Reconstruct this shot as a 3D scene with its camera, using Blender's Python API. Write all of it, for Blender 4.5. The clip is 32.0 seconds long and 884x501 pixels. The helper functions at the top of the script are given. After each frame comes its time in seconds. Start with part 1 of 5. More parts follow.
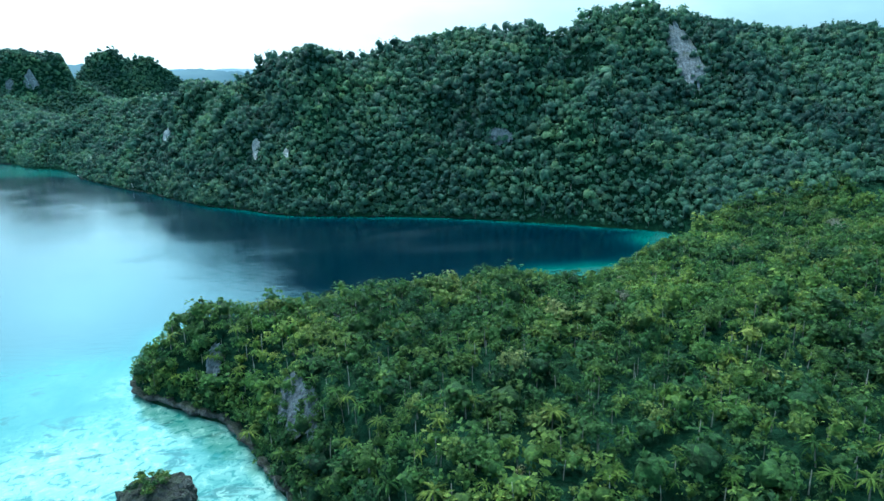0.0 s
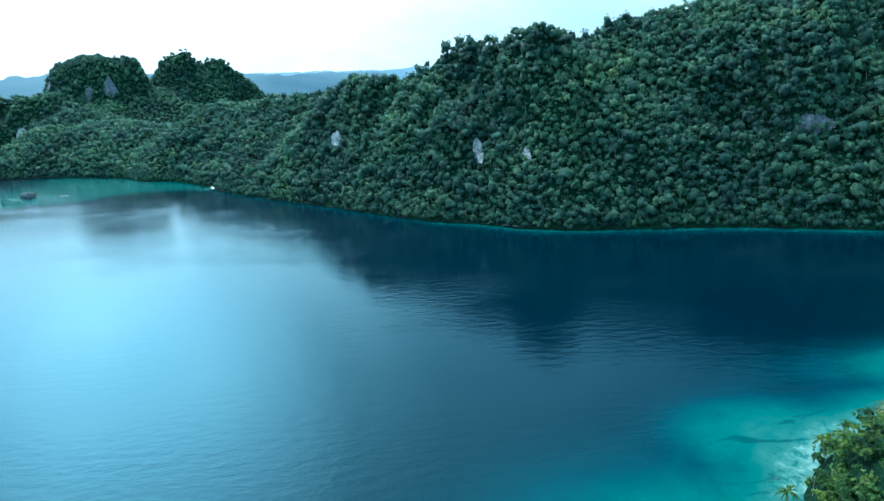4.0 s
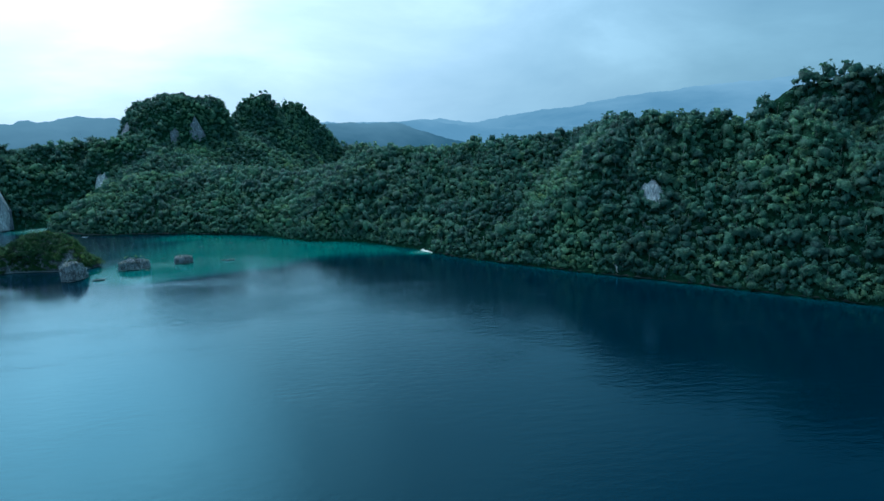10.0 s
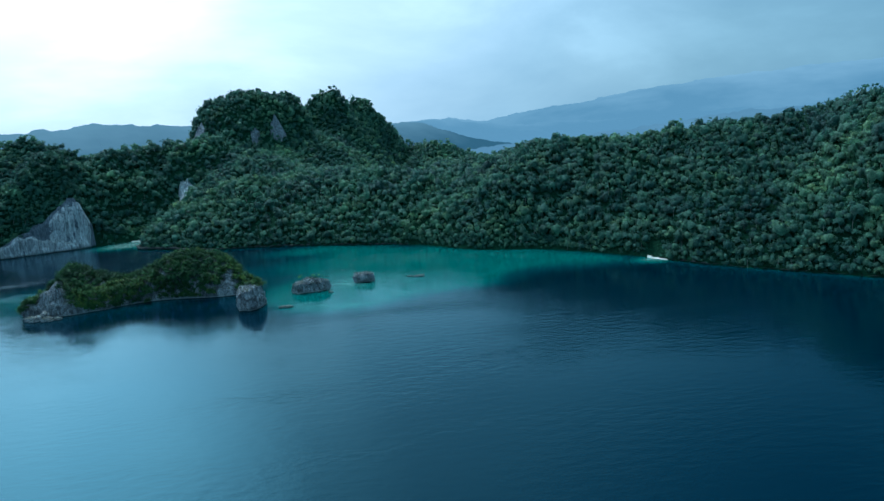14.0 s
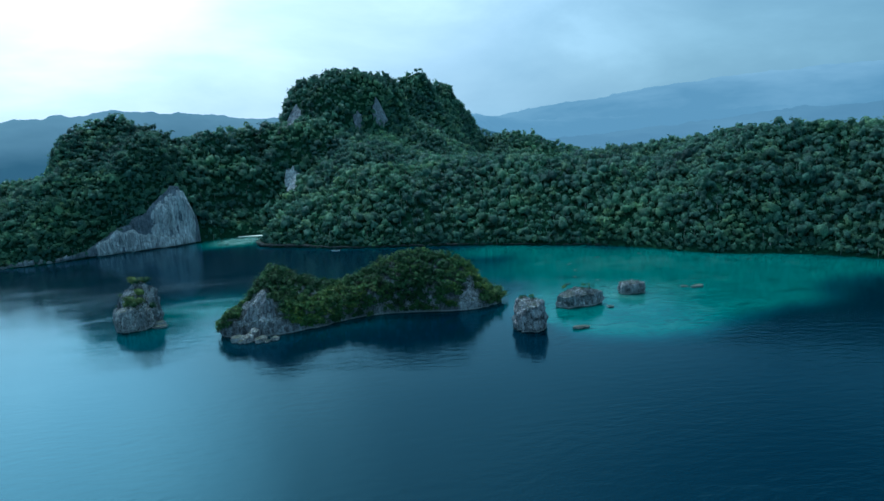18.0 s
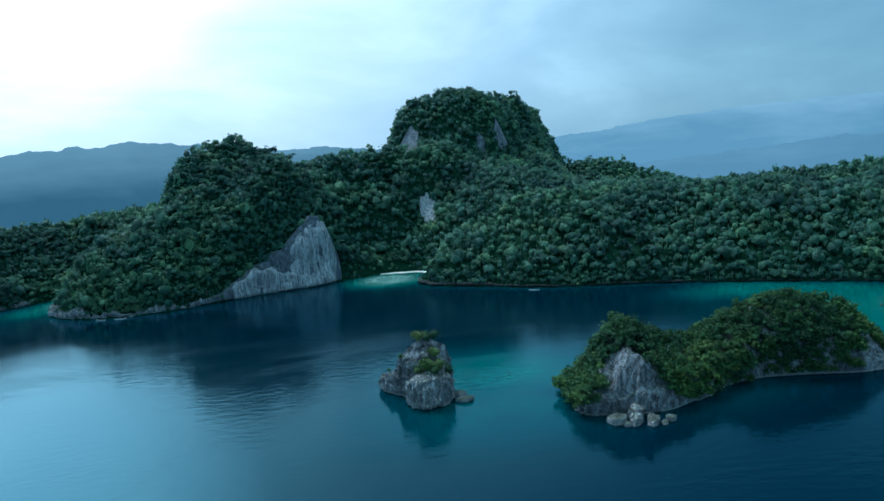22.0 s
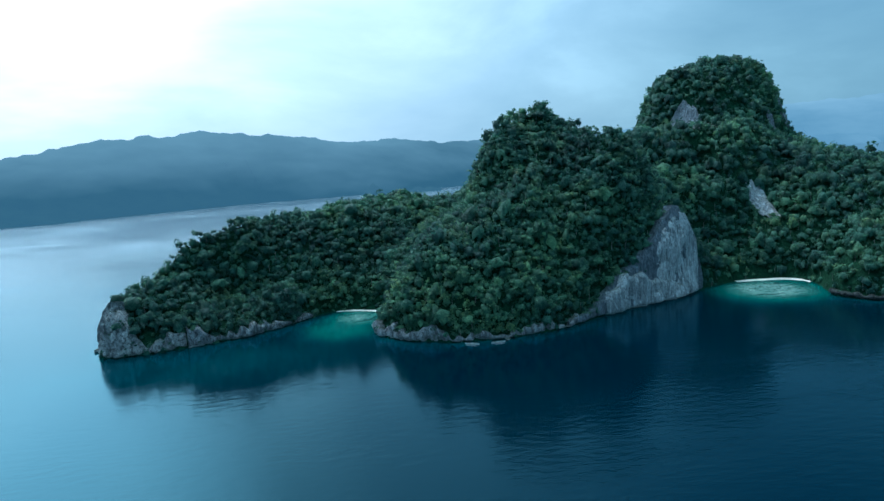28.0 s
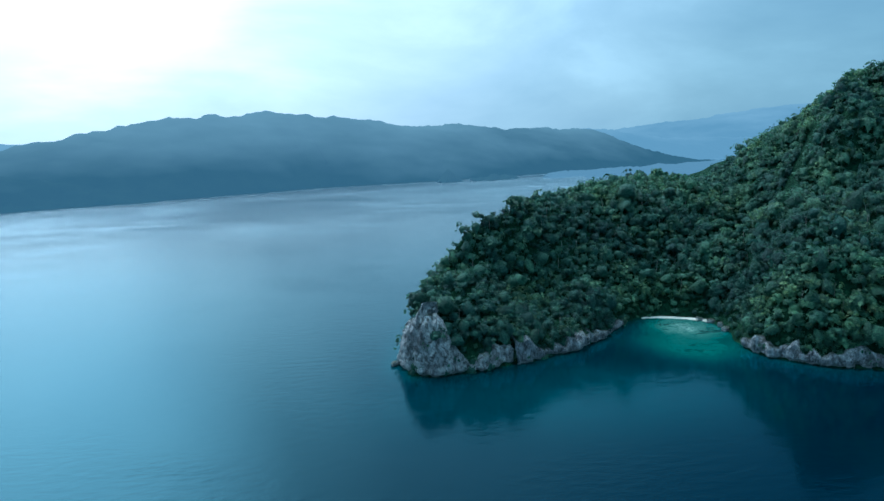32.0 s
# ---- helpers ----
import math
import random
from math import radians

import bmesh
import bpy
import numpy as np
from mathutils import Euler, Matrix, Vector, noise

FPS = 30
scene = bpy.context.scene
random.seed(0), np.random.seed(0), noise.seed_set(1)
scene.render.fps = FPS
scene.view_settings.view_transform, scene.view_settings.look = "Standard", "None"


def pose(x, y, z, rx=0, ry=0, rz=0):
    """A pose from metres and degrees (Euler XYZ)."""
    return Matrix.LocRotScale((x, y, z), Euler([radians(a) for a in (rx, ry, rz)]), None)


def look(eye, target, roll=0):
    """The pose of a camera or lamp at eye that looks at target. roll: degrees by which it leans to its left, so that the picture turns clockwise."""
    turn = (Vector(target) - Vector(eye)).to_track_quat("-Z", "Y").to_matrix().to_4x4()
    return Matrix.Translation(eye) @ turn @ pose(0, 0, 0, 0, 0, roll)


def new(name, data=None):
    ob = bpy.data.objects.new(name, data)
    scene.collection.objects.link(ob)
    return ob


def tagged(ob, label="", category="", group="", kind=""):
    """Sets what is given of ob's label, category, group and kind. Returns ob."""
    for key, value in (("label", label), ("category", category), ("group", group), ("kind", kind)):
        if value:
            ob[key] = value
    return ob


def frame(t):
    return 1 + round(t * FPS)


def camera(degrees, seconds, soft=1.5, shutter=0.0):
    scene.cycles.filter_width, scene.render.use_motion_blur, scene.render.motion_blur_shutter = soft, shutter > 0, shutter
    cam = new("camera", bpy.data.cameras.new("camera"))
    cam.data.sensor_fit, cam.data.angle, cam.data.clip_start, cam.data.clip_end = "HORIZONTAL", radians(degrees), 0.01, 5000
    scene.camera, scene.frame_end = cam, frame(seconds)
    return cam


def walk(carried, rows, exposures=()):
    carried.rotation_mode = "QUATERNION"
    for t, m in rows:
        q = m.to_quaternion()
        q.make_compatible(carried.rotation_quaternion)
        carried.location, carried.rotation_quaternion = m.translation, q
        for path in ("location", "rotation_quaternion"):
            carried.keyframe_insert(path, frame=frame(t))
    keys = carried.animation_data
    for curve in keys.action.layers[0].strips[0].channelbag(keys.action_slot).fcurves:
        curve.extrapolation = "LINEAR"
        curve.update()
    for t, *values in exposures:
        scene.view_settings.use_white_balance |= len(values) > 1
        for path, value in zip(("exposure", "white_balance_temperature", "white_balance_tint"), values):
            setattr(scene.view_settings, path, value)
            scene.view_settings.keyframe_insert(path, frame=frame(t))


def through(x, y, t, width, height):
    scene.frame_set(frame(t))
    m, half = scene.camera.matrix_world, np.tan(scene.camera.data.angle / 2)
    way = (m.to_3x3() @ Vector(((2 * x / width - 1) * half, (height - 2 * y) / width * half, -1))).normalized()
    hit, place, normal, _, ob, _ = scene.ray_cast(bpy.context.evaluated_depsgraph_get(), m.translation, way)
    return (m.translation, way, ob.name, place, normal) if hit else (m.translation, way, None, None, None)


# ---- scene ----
cam = camera(71.6, 32.0)
PATH = [
    (0, (0.49, -0.46, 74.98), (0.656, 18.810, 69.625), -1.69),
    (0.5, (-17.00, 7.82, 74.68), (-16.981, 27.065, 69.250), -1.88),
    (1, (-34.38, 16.17, 74.44), (-34.373, 35.438, 69.058), -1.82),
    (1.5, (-51.65, 24.61, 74.24), (-51.726, 43.826, 68.692), -2.26),
    (2, (-68.81, 33.13, 74.10), (-68.898, 52.379, 68.688), -2.68),
    (2.5, (-85.87, 41.71, 74.01), (-85.266, 60.909, 68.433), -1.45),
    (3, (-102.82, 50.36, 73.95), (-102.086, 69.594, 68.505), -1.14),
    (3.5, (-119.69, 59.08, 73.93), (-119.528, 78.364, 68.629), -2.32),
    (4, (-136.46, 67.86, 73.95), (-136.689, 87.120, 68.573), -3.77),
    (4.5, (-153.15, 76.69, 73.99), (-153.010, 95.995, 68.762), -3.49),
    (6.5, (-219.10, 112.52, 74.34), (-218.584, 132.225, 70.978), -4.28),
    (7, (-235.41, 121.58, 74.45), (-235.025, 141.315, 71.229), -4.14),
    (7.5, (-251.65, 130.68, 74.56), (-251.442, 150.388, 71.172), -4.73),
    (8, (-267.83, 139.81, 74.68), (-267.676, 159.480, 71.052), -4.83),
    (8.5, (-283.96, 148.98, 74.79), (-283.104, 168.664, 71.373), -4.51),
    (9, (-300.03, 158.17, 74.89), (-298.791, 177.868, 71.667), -3.38),
    (9.5, (-316.05, 167.39, 74.99), (-315.155, 187.131, 71.935), -5.47),
    (10, (-332.01, 176.63, 75.07), (-331.198, 196.246, 71.279), -2.89),
    (10.5, (-347.94, 185.89, 75.14), (-347.895, 205.560, 71.545), -4.98),
    (11, (-363.81, 195.16, 75.19), (-362.814, 214.804, 71.560), -4.22),
    (11.5, (-379.65, 204.46, 75.23), (-378.593, 224.129, 71.793), -4.36),
    (12, (-395.44, 213.76, 75.26), (-394.212, 233.380, 71.570), -4.00),
    (12.5, (-411.20, 223.08, 75.26), (-410.175, 242.702, 71.541), -4.13),
    (13, (-426.93, 232.40, 75.25), (-425.871, 252.006, 71.423), -4.29),
    (13.5, (-442.62, 241.74, 75.22), (-441.619, 261.349, 71.428), -4.55),
    (15.5, (-505.10, 279.11, 74.96), (-503.470, 298.680, 71.190), -3.49),
    (16, (-520.66, 288.45, 74.86), (-518.998, 308.027, 71.130), -3.34),
    (16.5, (-536.20, 297.79, 74.76), (-534.743, 317.405, 71.132), -3.71),
    (17, (-551.71, 307.13, 74.65), (-550.415, 326.728, 70.885), -3.91),
    (17.5, (-567.21, 316.46, 74.53), (-565.976, 336.050, 70.689), -3.85),
    (18, (-582.69, 325.79, 74.41), (-581.214, 345.344, 70.489), -3.54),
    (18.5, (-598.15, 335.11, 74.29), (-596.956, 354.719, 70.549), -3.99),
    (19, (-613.59, 344.42, 74.17), (-612.228, 364.034, 70.502), -3.67),
    (19.5, (-629.02, 353.72, 74.06), (-627.295, 373.274, 70.204), -2.68),
    (20, (-644.43, 363.02, 73.95), (-642.452, 382.630, 70.556), -2.56),
    (20.5, (-659.83, 372.31, 73.85), (-657.100, 391.907, 70.964), -2.87),
    (21, (-675.22, 381.58, 73.76), (-671.716, 401.089, 71.082), -3.06),
    (21.5, (-690.59, 390.85, 73.68), (-687.839, 410.472, 70.990), -3.27),
    (22, (-705.95, 400.10, 73.62), (-703.850, 419.778, 70.723), -3.77),
    (22.5, (-721.29, 409.34, 73.57), (-719.385, 429.038, 70.650), -3.90),
    (23, (-736.63, 418.58, 73.53), (-735.146, 438.284, 70.457), -4.31),
    (23.5, (-751.95, 427.80, 73.50), (-749.927, 447.441, 70.330), -2.90),
    (24, (-767.26, 437.01, 73.49), (-765.199, 456.667, 70.435), -2.65),
    (24.5, (-782.55, 446.21, 73.48), (-780.395, 465.844, 70.352), -2.41),
    (25, (-797.84, 455.40, 73.48), (-795.623, 475.030, 70.366), -2.31),
    (25.5, (-813.10, 464.58, 73.49), (-810.994, 484.192, 70.195), -2.19),
    (27.5, (-874.03, 501.21, 73.44), (-872.250, 520.877, 70.262), -3.33),
    (28, (-889.22, 510.35, 73.36), (-887.361, 530.043, 70.405), -3.29),
    (28.5, (-904.39, 519.48, 73.25), (-902.824, 539.242, 70.570), -4.89),
    (29, (-919.54, 528.61, 73.08), (-918.049, 548.335, 70.100), -3.12),
    (29.5, (-934.67, 537.74, 72.83), (-932.386, 557.392, 69.901), -1.02),
    (30, (-949.77, 546.86, 72.50), (-947.715, 566.585, 69.884), -1.49),
    (30.5, (-964.85, 555.99, 72.07), (-962.852, 575.667, 69.106), -1.94),
    (31, (-979.91, 565.11, 71.50), (-978.108, 584.771, 68.289), -1.61),
    (31.5, (-994.94, 574.24, 70.78), (-993.513, 593.922, 67.528), -1.92),
    (32, (-1009.94, 583.37, 69.89), (-1008.672, 603.065, 66.644), -2.04),
]
EXPOSURES = [(0.0, 0.98, 5400, 2), (4.0, 0.94, 5180, 3), (6.5, 0.08, 5040, 5), (32.0, 0.20, 5060, 5)]
walk(cam, [(t, look(eye, target, roll)) for t, eye, target, roll in PATH], EXPOSURES)

# ---- light: veiled sun ahead of the flight line, broken overcast ----
SUN_AZ, SUN_EL = 24.0, 60.0          # degrees to the west of +y, and above the sea
sun_way = Vector((-math.sin(radians(SUN_AZ)) * math.cos(radians(SUN_EL)), math.cos(radians(SUN_AZ)) * math.cos(radians(SUN_EL)), math.sin(radians(SUN_EL))))
sun = new("sun", bpy.data.lights.new("sun", "SUN"))
sun.data.energy, sun.data.angle, sun.data.color = 2.2, radians(18), (1.0, 0.97, 0.92)
sun.matrix_world = look(sun_way * 2000, (0, 0, 0))


def nodes_of(block):
    block.use_nodes = True
    tree = block.node_tree
    tree.nodes.clear()
    return tree, tree.nodes, tree.links


def add(tree, kind, **values):
    node = tree.nodes.new(kind)
    for key, value in values.items():
        setattr(node, key, value)
    return node


def ramp(tree, stops, fac=None, mode="LINEAR"):
    node = tree.nodes.new("ShaderNodeValToRGB")
    node.color_ramp.interpolation = mode
    while len(node.color_ramp.elements) < len(stops):
        node.color_ramp.elements.new(0.5)
    for el, (place, colour) in zip(node.color_ramp.elements, stops):
        el.position, el.color = place, (*colour, 1.0)
    if fac is not None:
        tree.links.new(fac, node.inputs[0])
    return node.outputs[0]


def calc(tree, op, a, b=None, c=None, clamp=False):
    node = tree.nodes.new("ShaderNodeMath")
    node.operation, node.use_clamp = op, clamp
    for n, v in enumerate((a, b, c)):
        if v is None:
            continue
        if isinstance(v, (int, float)):
            node.inputs[n].default_value = v
        else:
            tree.links.new(v, node.inputs[n])
    return node.outputs[0]


def noise_tex(tree, scale, detail=4.0, rough=0.55, vec=None, warp=0.0):
    node = tree.nodes.new("ShaderNodeTexNoise")
    node.inputs["Scale"].default_value, node.inputs["Detail"].default_value = scale, detail
    node.inputs["Roughness"].default_value, node.inputs["Distortion"].default_value = rough, warp
    if vec is not None:
        tree.links.new(vec, node.inputs["Vector"])
    return node.outputs[0]


def mix_col(tree, fac, a, b, blend="MIX"):
    node = tree.nodes.new("ShaderNodeMix")
    node.data_type, node.blend_type = "RGBA", blend
    for sock, v in ((node.inputs[0], fac), (node.inputs[6], a), (node.inputs[7], b)):
        if isinstance(v, (int, float)):
            sock.default_value = v
        elif isinstance(v, tuple):
            sock.default_value = (*v, 1.0)
        else:
            tree.links.new(v, sock)
    return node.outputs[2]


def stretched(tree, sx, sy, sz, kind="Object"):
    co = tree.nodes.new("ShaderNodeTexCoord")
    m = tree.nodes.new("ShaderNodeMapping")
    m.inputs["Scale"].default_value = (sx, sy, sz)
    tree.links.new(co.outputs[kind], m.inputs["Vector"])
    return m.outputs[0]


def make_world():
    world = bpy.data.worlds.new("overcast_sky")
    scene.world = world
    tree, nodes, links = nodes_of(world)
    out, bg = nodes.new("ShaderNodeOutputWorld"), nodes.new("ShaderNodeBackground")
    sky = add(tree, "ShaderNodeTexSky", sky_type="NISHITA", sun_disc=False)
    sky.sun_elevation, sky.sun_rotation = radians(SUN_EL), radians(-SUN_AZ)
    sky.dust_density, sky.air_density = 3.0, 1.5
    co = nodes.new("ShaderNodeTexCoord")
    dot = add(tree, "ShaderNodeVectorMath", operation="DOT_PRODUCT")
    links.new(co.outputs["Generated"], dot.inputs[0])
    glow_way = Vector((-math.sin(radians(SUN_AZ + 7)) * math.cos(radians(29)), math.cos(radians(SUN_AZ + 7)) * math.cos(radians(29)), math.sin(radians(29))))
    dot.inputs[1].default_value = glow_way
    veil = ramp(tree, [(0.0, (0.12, 0.28, 0.36)), (0.5, (0.26, 0.43, 0.49)), (0.68, (0.43, 0.61, 0.67)), (0.79, (0.63, 0.79, 0.83)), (0.90, (0.82, 0.95, 0.97)), (0.955, (1.35, 1.5, 1.48)), (1.0, (4.0, 4.25, 4.15))], dot.outputs["Value"])
    rise = nodes.new("ShaderNodeSeparateXYZ")
    links.new(co.outputs["Generated"], rise.inputs[0])
    bank = ramp(tree, [(0.2, (1, 1, 1)), (0.44, (0.83, 0.86, 0.88))], rise.outputs[2])
    heavy = ramp(tree, [(0.26, (1, 1, 1)), (0.5, (0.36, 0.43, 0.49))], rise.outputs[2])
    bank = mix_col(tree, ramp(tree, [(0.52, (0, 0, 0)), (0.84, (1, 1, 1))], dot.outputs["Value"]), heavy, bank)
    veil = mix_col(tree, 1.0, veil, bank, "MULTIPLY")
    high = ramp(tree, [(0.62, (0, 0, 0)), (0.92, (1, 1, 1))], rise.outputs[2])
    veil = mix_col(tree, high, veil, (1.05, 1.5, 1.52))
    m = nodes.new("ShaderNodeMapping")
    m.inputs["Scale"].default_value = (1.0, 1.0, 2.6)
    links.new(co.outputs["Generated"], m.inputs["Vector"])
    puffs = noise_tex(tree, 2.2, 7.0, 0.55, m.outputs[0], 0.3)
    cloud = ramp(tree, [(0.34, (0.80, 0.85, 0.89)), (0.5, (1.0, 1.0, 1.0)), (0.62, (1.24, 1.19, 1.16))], puffs)
    veil = mix_col(tree, 1.0, veil, cloud, "MULTIPLY")
    half = add(tree, "ShaderNodeVectorMath", operation="SCALE")
    links.new(sky.outputs[0], half.inputs[0])
    half.inputs["Scale"].default_value = 0.1
    whole = mix_col(tree, 0.88, half.outputs[0], veil)
    links.new(whole, bg.inputs[0])
    bg.inputs[1].default_value = 1.0
    links.new(bg.outputs[0], out.inputs[0])


make_world()


# ---- materials ----
def leaf_material(name, stops, gloss=0.55, through=0.3, sheen=0.3, spread=1.0):
    mat = bpy.data.materials.new(name)
    tree, nodes, links = nodes_of(mat)
    out = nodes.new("ShaderNodeOutputMaterial")
    info, geo = nodes.new("ShaderNodeObjectInfo"), nodes.new("ShaderNodeNewGeometry")
    tint = add(tree, "ShaderNodeAttribute", attribute_name="tint")
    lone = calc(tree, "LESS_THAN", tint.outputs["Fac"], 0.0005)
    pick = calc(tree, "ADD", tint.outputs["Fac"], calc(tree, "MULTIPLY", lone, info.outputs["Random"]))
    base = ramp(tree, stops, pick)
    vary = ramp(tree, [(0.0, (0.55, 0.6, 0.6)), (0.5, (0.98, 1.0, 1.0)), (0.85, (1.3, 1.26, 1.15)), (1.0, (1.6, 1.5, 1.3))], geo.outputs["Random Per Island"])
    base = mix_col(tree, spread, base, vary, "MULTIPLY")
    patch = ramp(tree, [(0.34, (0.52, 0.62, 0.68)), (0.5, (0.95, 0.97, 0.95)), (0.66, (1.42, 1.3, 1.02))], noise_tex(tree, 0.021, 3.0, 0.6, stretched(tree, 1, 1, 1)))
    base = mix_col(tree, 1.0, base, patch, "MULTIPLY")
    tuft = noise_tex(tree, 1.3, 5.0, 0.7, stretched(tree, 1, 1, 1))
    base = mix_col(tree, 1.0, base, ramp(tree, [(0.34, (0.46, 0.54, 0.55)), (0.5, (1.0, 1.0, 1.0)), (0.66, (1.62, 1.52, 1.3))], tuft), "MULTIPLY")
    b, tr, mx = nodes.new("ShaderNodeBsdfPrincipled"), nodes.new("ShaderNodeBsdfTranslucent"), nodes.new("ShaderNodeMixShader")
    bump = nodes.new("ShaderNodeBump")
    bump.inputs["Strength"].default_value, bump.inputs["Distance"].default_value = 1.0, 1.0
    links.new(tuft, bump.inputs["Height"]), links.new(bump.outputs[0], b.inputs["Normal"])
    b.inputs["Roughness"].default_value = gloss
    b.inputs["Specular IOR Level"].default_value = sheen
    links.new(base, b.inputs["Base Color"]), links.new(base, tr.inputs["Color"])
    mx.inputs[0].default_value = through
    links.new(b.outputs[0], mx.inputs[1]), links.new(tr.outputs[0], mx.inputs[2]), links.new(mx.outputs[0], out.inputs[0])
    return mat


# forest greens hold extra blue that stands in for haze over the slopes
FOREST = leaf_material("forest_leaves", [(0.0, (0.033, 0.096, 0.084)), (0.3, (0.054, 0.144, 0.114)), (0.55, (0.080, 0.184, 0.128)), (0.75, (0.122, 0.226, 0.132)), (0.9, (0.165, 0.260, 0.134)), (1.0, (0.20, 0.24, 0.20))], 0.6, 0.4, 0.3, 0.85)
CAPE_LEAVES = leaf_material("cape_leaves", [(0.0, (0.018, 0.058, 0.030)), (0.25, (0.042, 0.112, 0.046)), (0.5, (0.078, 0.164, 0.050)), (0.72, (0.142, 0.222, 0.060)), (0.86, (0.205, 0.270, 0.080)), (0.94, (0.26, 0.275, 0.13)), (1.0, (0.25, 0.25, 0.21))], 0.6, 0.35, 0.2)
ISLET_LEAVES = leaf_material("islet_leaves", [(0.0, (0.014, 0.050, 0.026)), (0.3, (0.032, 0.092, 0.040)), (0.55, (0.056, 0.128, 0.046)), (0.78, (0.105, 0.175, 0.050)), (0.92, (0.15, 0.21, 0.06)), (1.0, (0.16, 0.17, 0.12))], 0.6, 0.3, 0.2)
PALM = leaf_material("palm_leaves", [(0.0, (0.030, 0.085, 0.022)), (0.5, (0.066, 0.140, 0.030)), (1.0, (0.16, 0.21, 0.042))], 0.5, 0.3, 0.15)


def bark_material():
    mat = bpy.data.materials.new("pale_bark")
    tree, nodes, links = nodes_of(mat)
    out, b = nodes.new("ShaderNodeOutputMaterial"), nodes.new("ShaderNodeBsdfPrincipled")
    col = ramp(tree, [(0.3, (0.16, 0.14, 0.12)), (0.7, (0.46, 0.44, 0.40))], noise_tex(tree, 1.2, 4, 0.6, stretched(tree, 1, 1, 0.3)))
    links.new(col, b.inputs["Base Color"])
    b.inputs["Roughness"].default_value = 0.85
    links.new(b.outputs[0], out.inputs[0])
    return mat


BARK = bark_material()


def rock_material(name, light, dark, moss, streak=1.0, tidemark=0.75):
    mat = bpy.data.materials.new(name)
    tree, nodes, links = nodes_of(mat)
    out, b = nodes.new("ShaderNodeOutputMaterial"), nodes.new("ShaderNodeBsdfPrincipled")
    runs = noise_tex(tree, 0.55, 6, 0.65, stretched(tree, 1.3, 1.3, 0.16), 0.4)
    grain = noise_tex(tree, 0.35, 8, 0.7, stretched(tree, 1, 1, 1))
    fine = noise_tex(tree, 2.2, 6, 0.7, stretched(tree, 1, 1, 0.6))
    col = ramp(tree, [(0.34, dark), (0.5, tuple((a + c) / 2 for a, c in zip(light, dark))), (0.64, light)], calc(tree, "ADD", calc(tree, "MULTIPLY", runs, 0.6 * streak), calc(tree, "MULTIPLY", fine, 1.0 - 0.6 * streak)))
    col = mix_col(tree, ramp(tree, [(0.60, (0, 0, 0)), (0.72, (0.7, 0.7, 0.7))], grain), col, moss)
    crack = add(tree, "ShaderNodeTexVoronoi", feature="DISTANCE_TO_EDGE")
    crack.inputs["Scale"].default_value = 0.42
    warp = nodes.new("ShaderNodeVectorMath")
    warp.operation = "ADD"
    links.new(stretched(tree, 1, 1, 0.45), warp.inputs[0])
    links.new(fine, warp.inputs[1])
    links.new(warp.outputs[0], crack.inputs["Vector"])
    seam = ramp(tree, [(0.0, (0.3, 0.3, 0.32)), (0.09, (1, 1, 1))], crack.outputs["Distance"])
    col = mix_col(tree, 0.3, col, seam, "MULTIPLY")
    pits = ramp(tree, [(0.41, (0.14, 0.15, 0.17)), (0.51, (1, 1, 1))], noise_tex(tree, 0.75, 8, 0.74, stretched(tree, 1, 1, 0.55), 0.6))
    col = mix_col(tree, 0.75 if streak < 1.1 else 0.25, col, pits, "MULTIPLY")
    blotch = ramp(tree, [(0.36, (0.42, 0.44, 0.47)), (0.52, (1, 1, 1))], noise_tex(tree, 0.11, 4, 0.6, stretched(tree, 1, 1, 0.7), 0.5))
    col = mix_col(tree, 0.7 if streak < 1.1 else 0.25, col, blotch, "MULTIPLY")
    if streak > 1.1:
        drip = noise_tex(tree, 1.5, 5, 0.6, stretched(tree, 1, 1, 0.05), 0.2)
        col = mix_col(tree, 0.8, col, ramp(tree, [(0.36, (0.32, 0.35, 0.38)), (0.45, (0.9, 0.92, 0.93)), (0.55, (1.1, 1.1, 1.1))], drip), "MULTIPLY")
    geo = nodes.new("ShaderNodeNewGeometry")
    sep = nodes.new("ShaderNodeSeparateXYZ")
    links.new(geo.outputs["Normal"], sep.inputs[0])
    tide_shade = nodes.new("ShaderNodeSeparateXYZ")
    links.new(geo.outputs["Position"], tide_shade.inputs[0])
    level = calc(tree, "ADD", tide_shade.outputs[2], calc(tree, "MULTIPLY", calc(tree, "SUBTRACT", fine, 0.5), 0.8))
    col = mix_col(tree, ramp(tree, [(0.25, (0, 0, 0)), (0.5, (tidemark,) * 3), (0.95, (0, 0, 0))], level), col, (0.58, 0.59, 0.57))
    # dark foot: the undercut's shade painted in, along with a wet stain
    col = mix_col(tree, ramp(tree, [(0.2, (0.9, 0.9, 0.9)), (0.4, (0, 0, 0))], level), col, (0.03, 0.04, 0.04))
    col = mix_col(tree, ramp(tree, [(0.68, (0, 0, 0)), (0.95, (0.8, 0.8, 0.8))], sep.outputs[2]), col, moss)
    links.new(col, b.inputs["Base Color"])
    b.inputs["Roughness"].default_value = 0.9
    bump = nodes.new("ShaderNodeBump")
    bump.inputs["Strength"].default_value, bump.inputs["Distance"].default_value = 1.0, 1.2
    links.new(calc(tree, "ADD", calc(tree, "ADD", runs, fine), calc(tree, "ADD", calc(tree, "MULTIPLY", seam, 0.15), calc(tree, "MULTIPLY", pits, 0.5))), bump.inputs["Height"])
    links.new(bump.outputs[0], b.inputs["Normal"])
    links.new(b.outputs[0], out.inputs[0])
    return mat


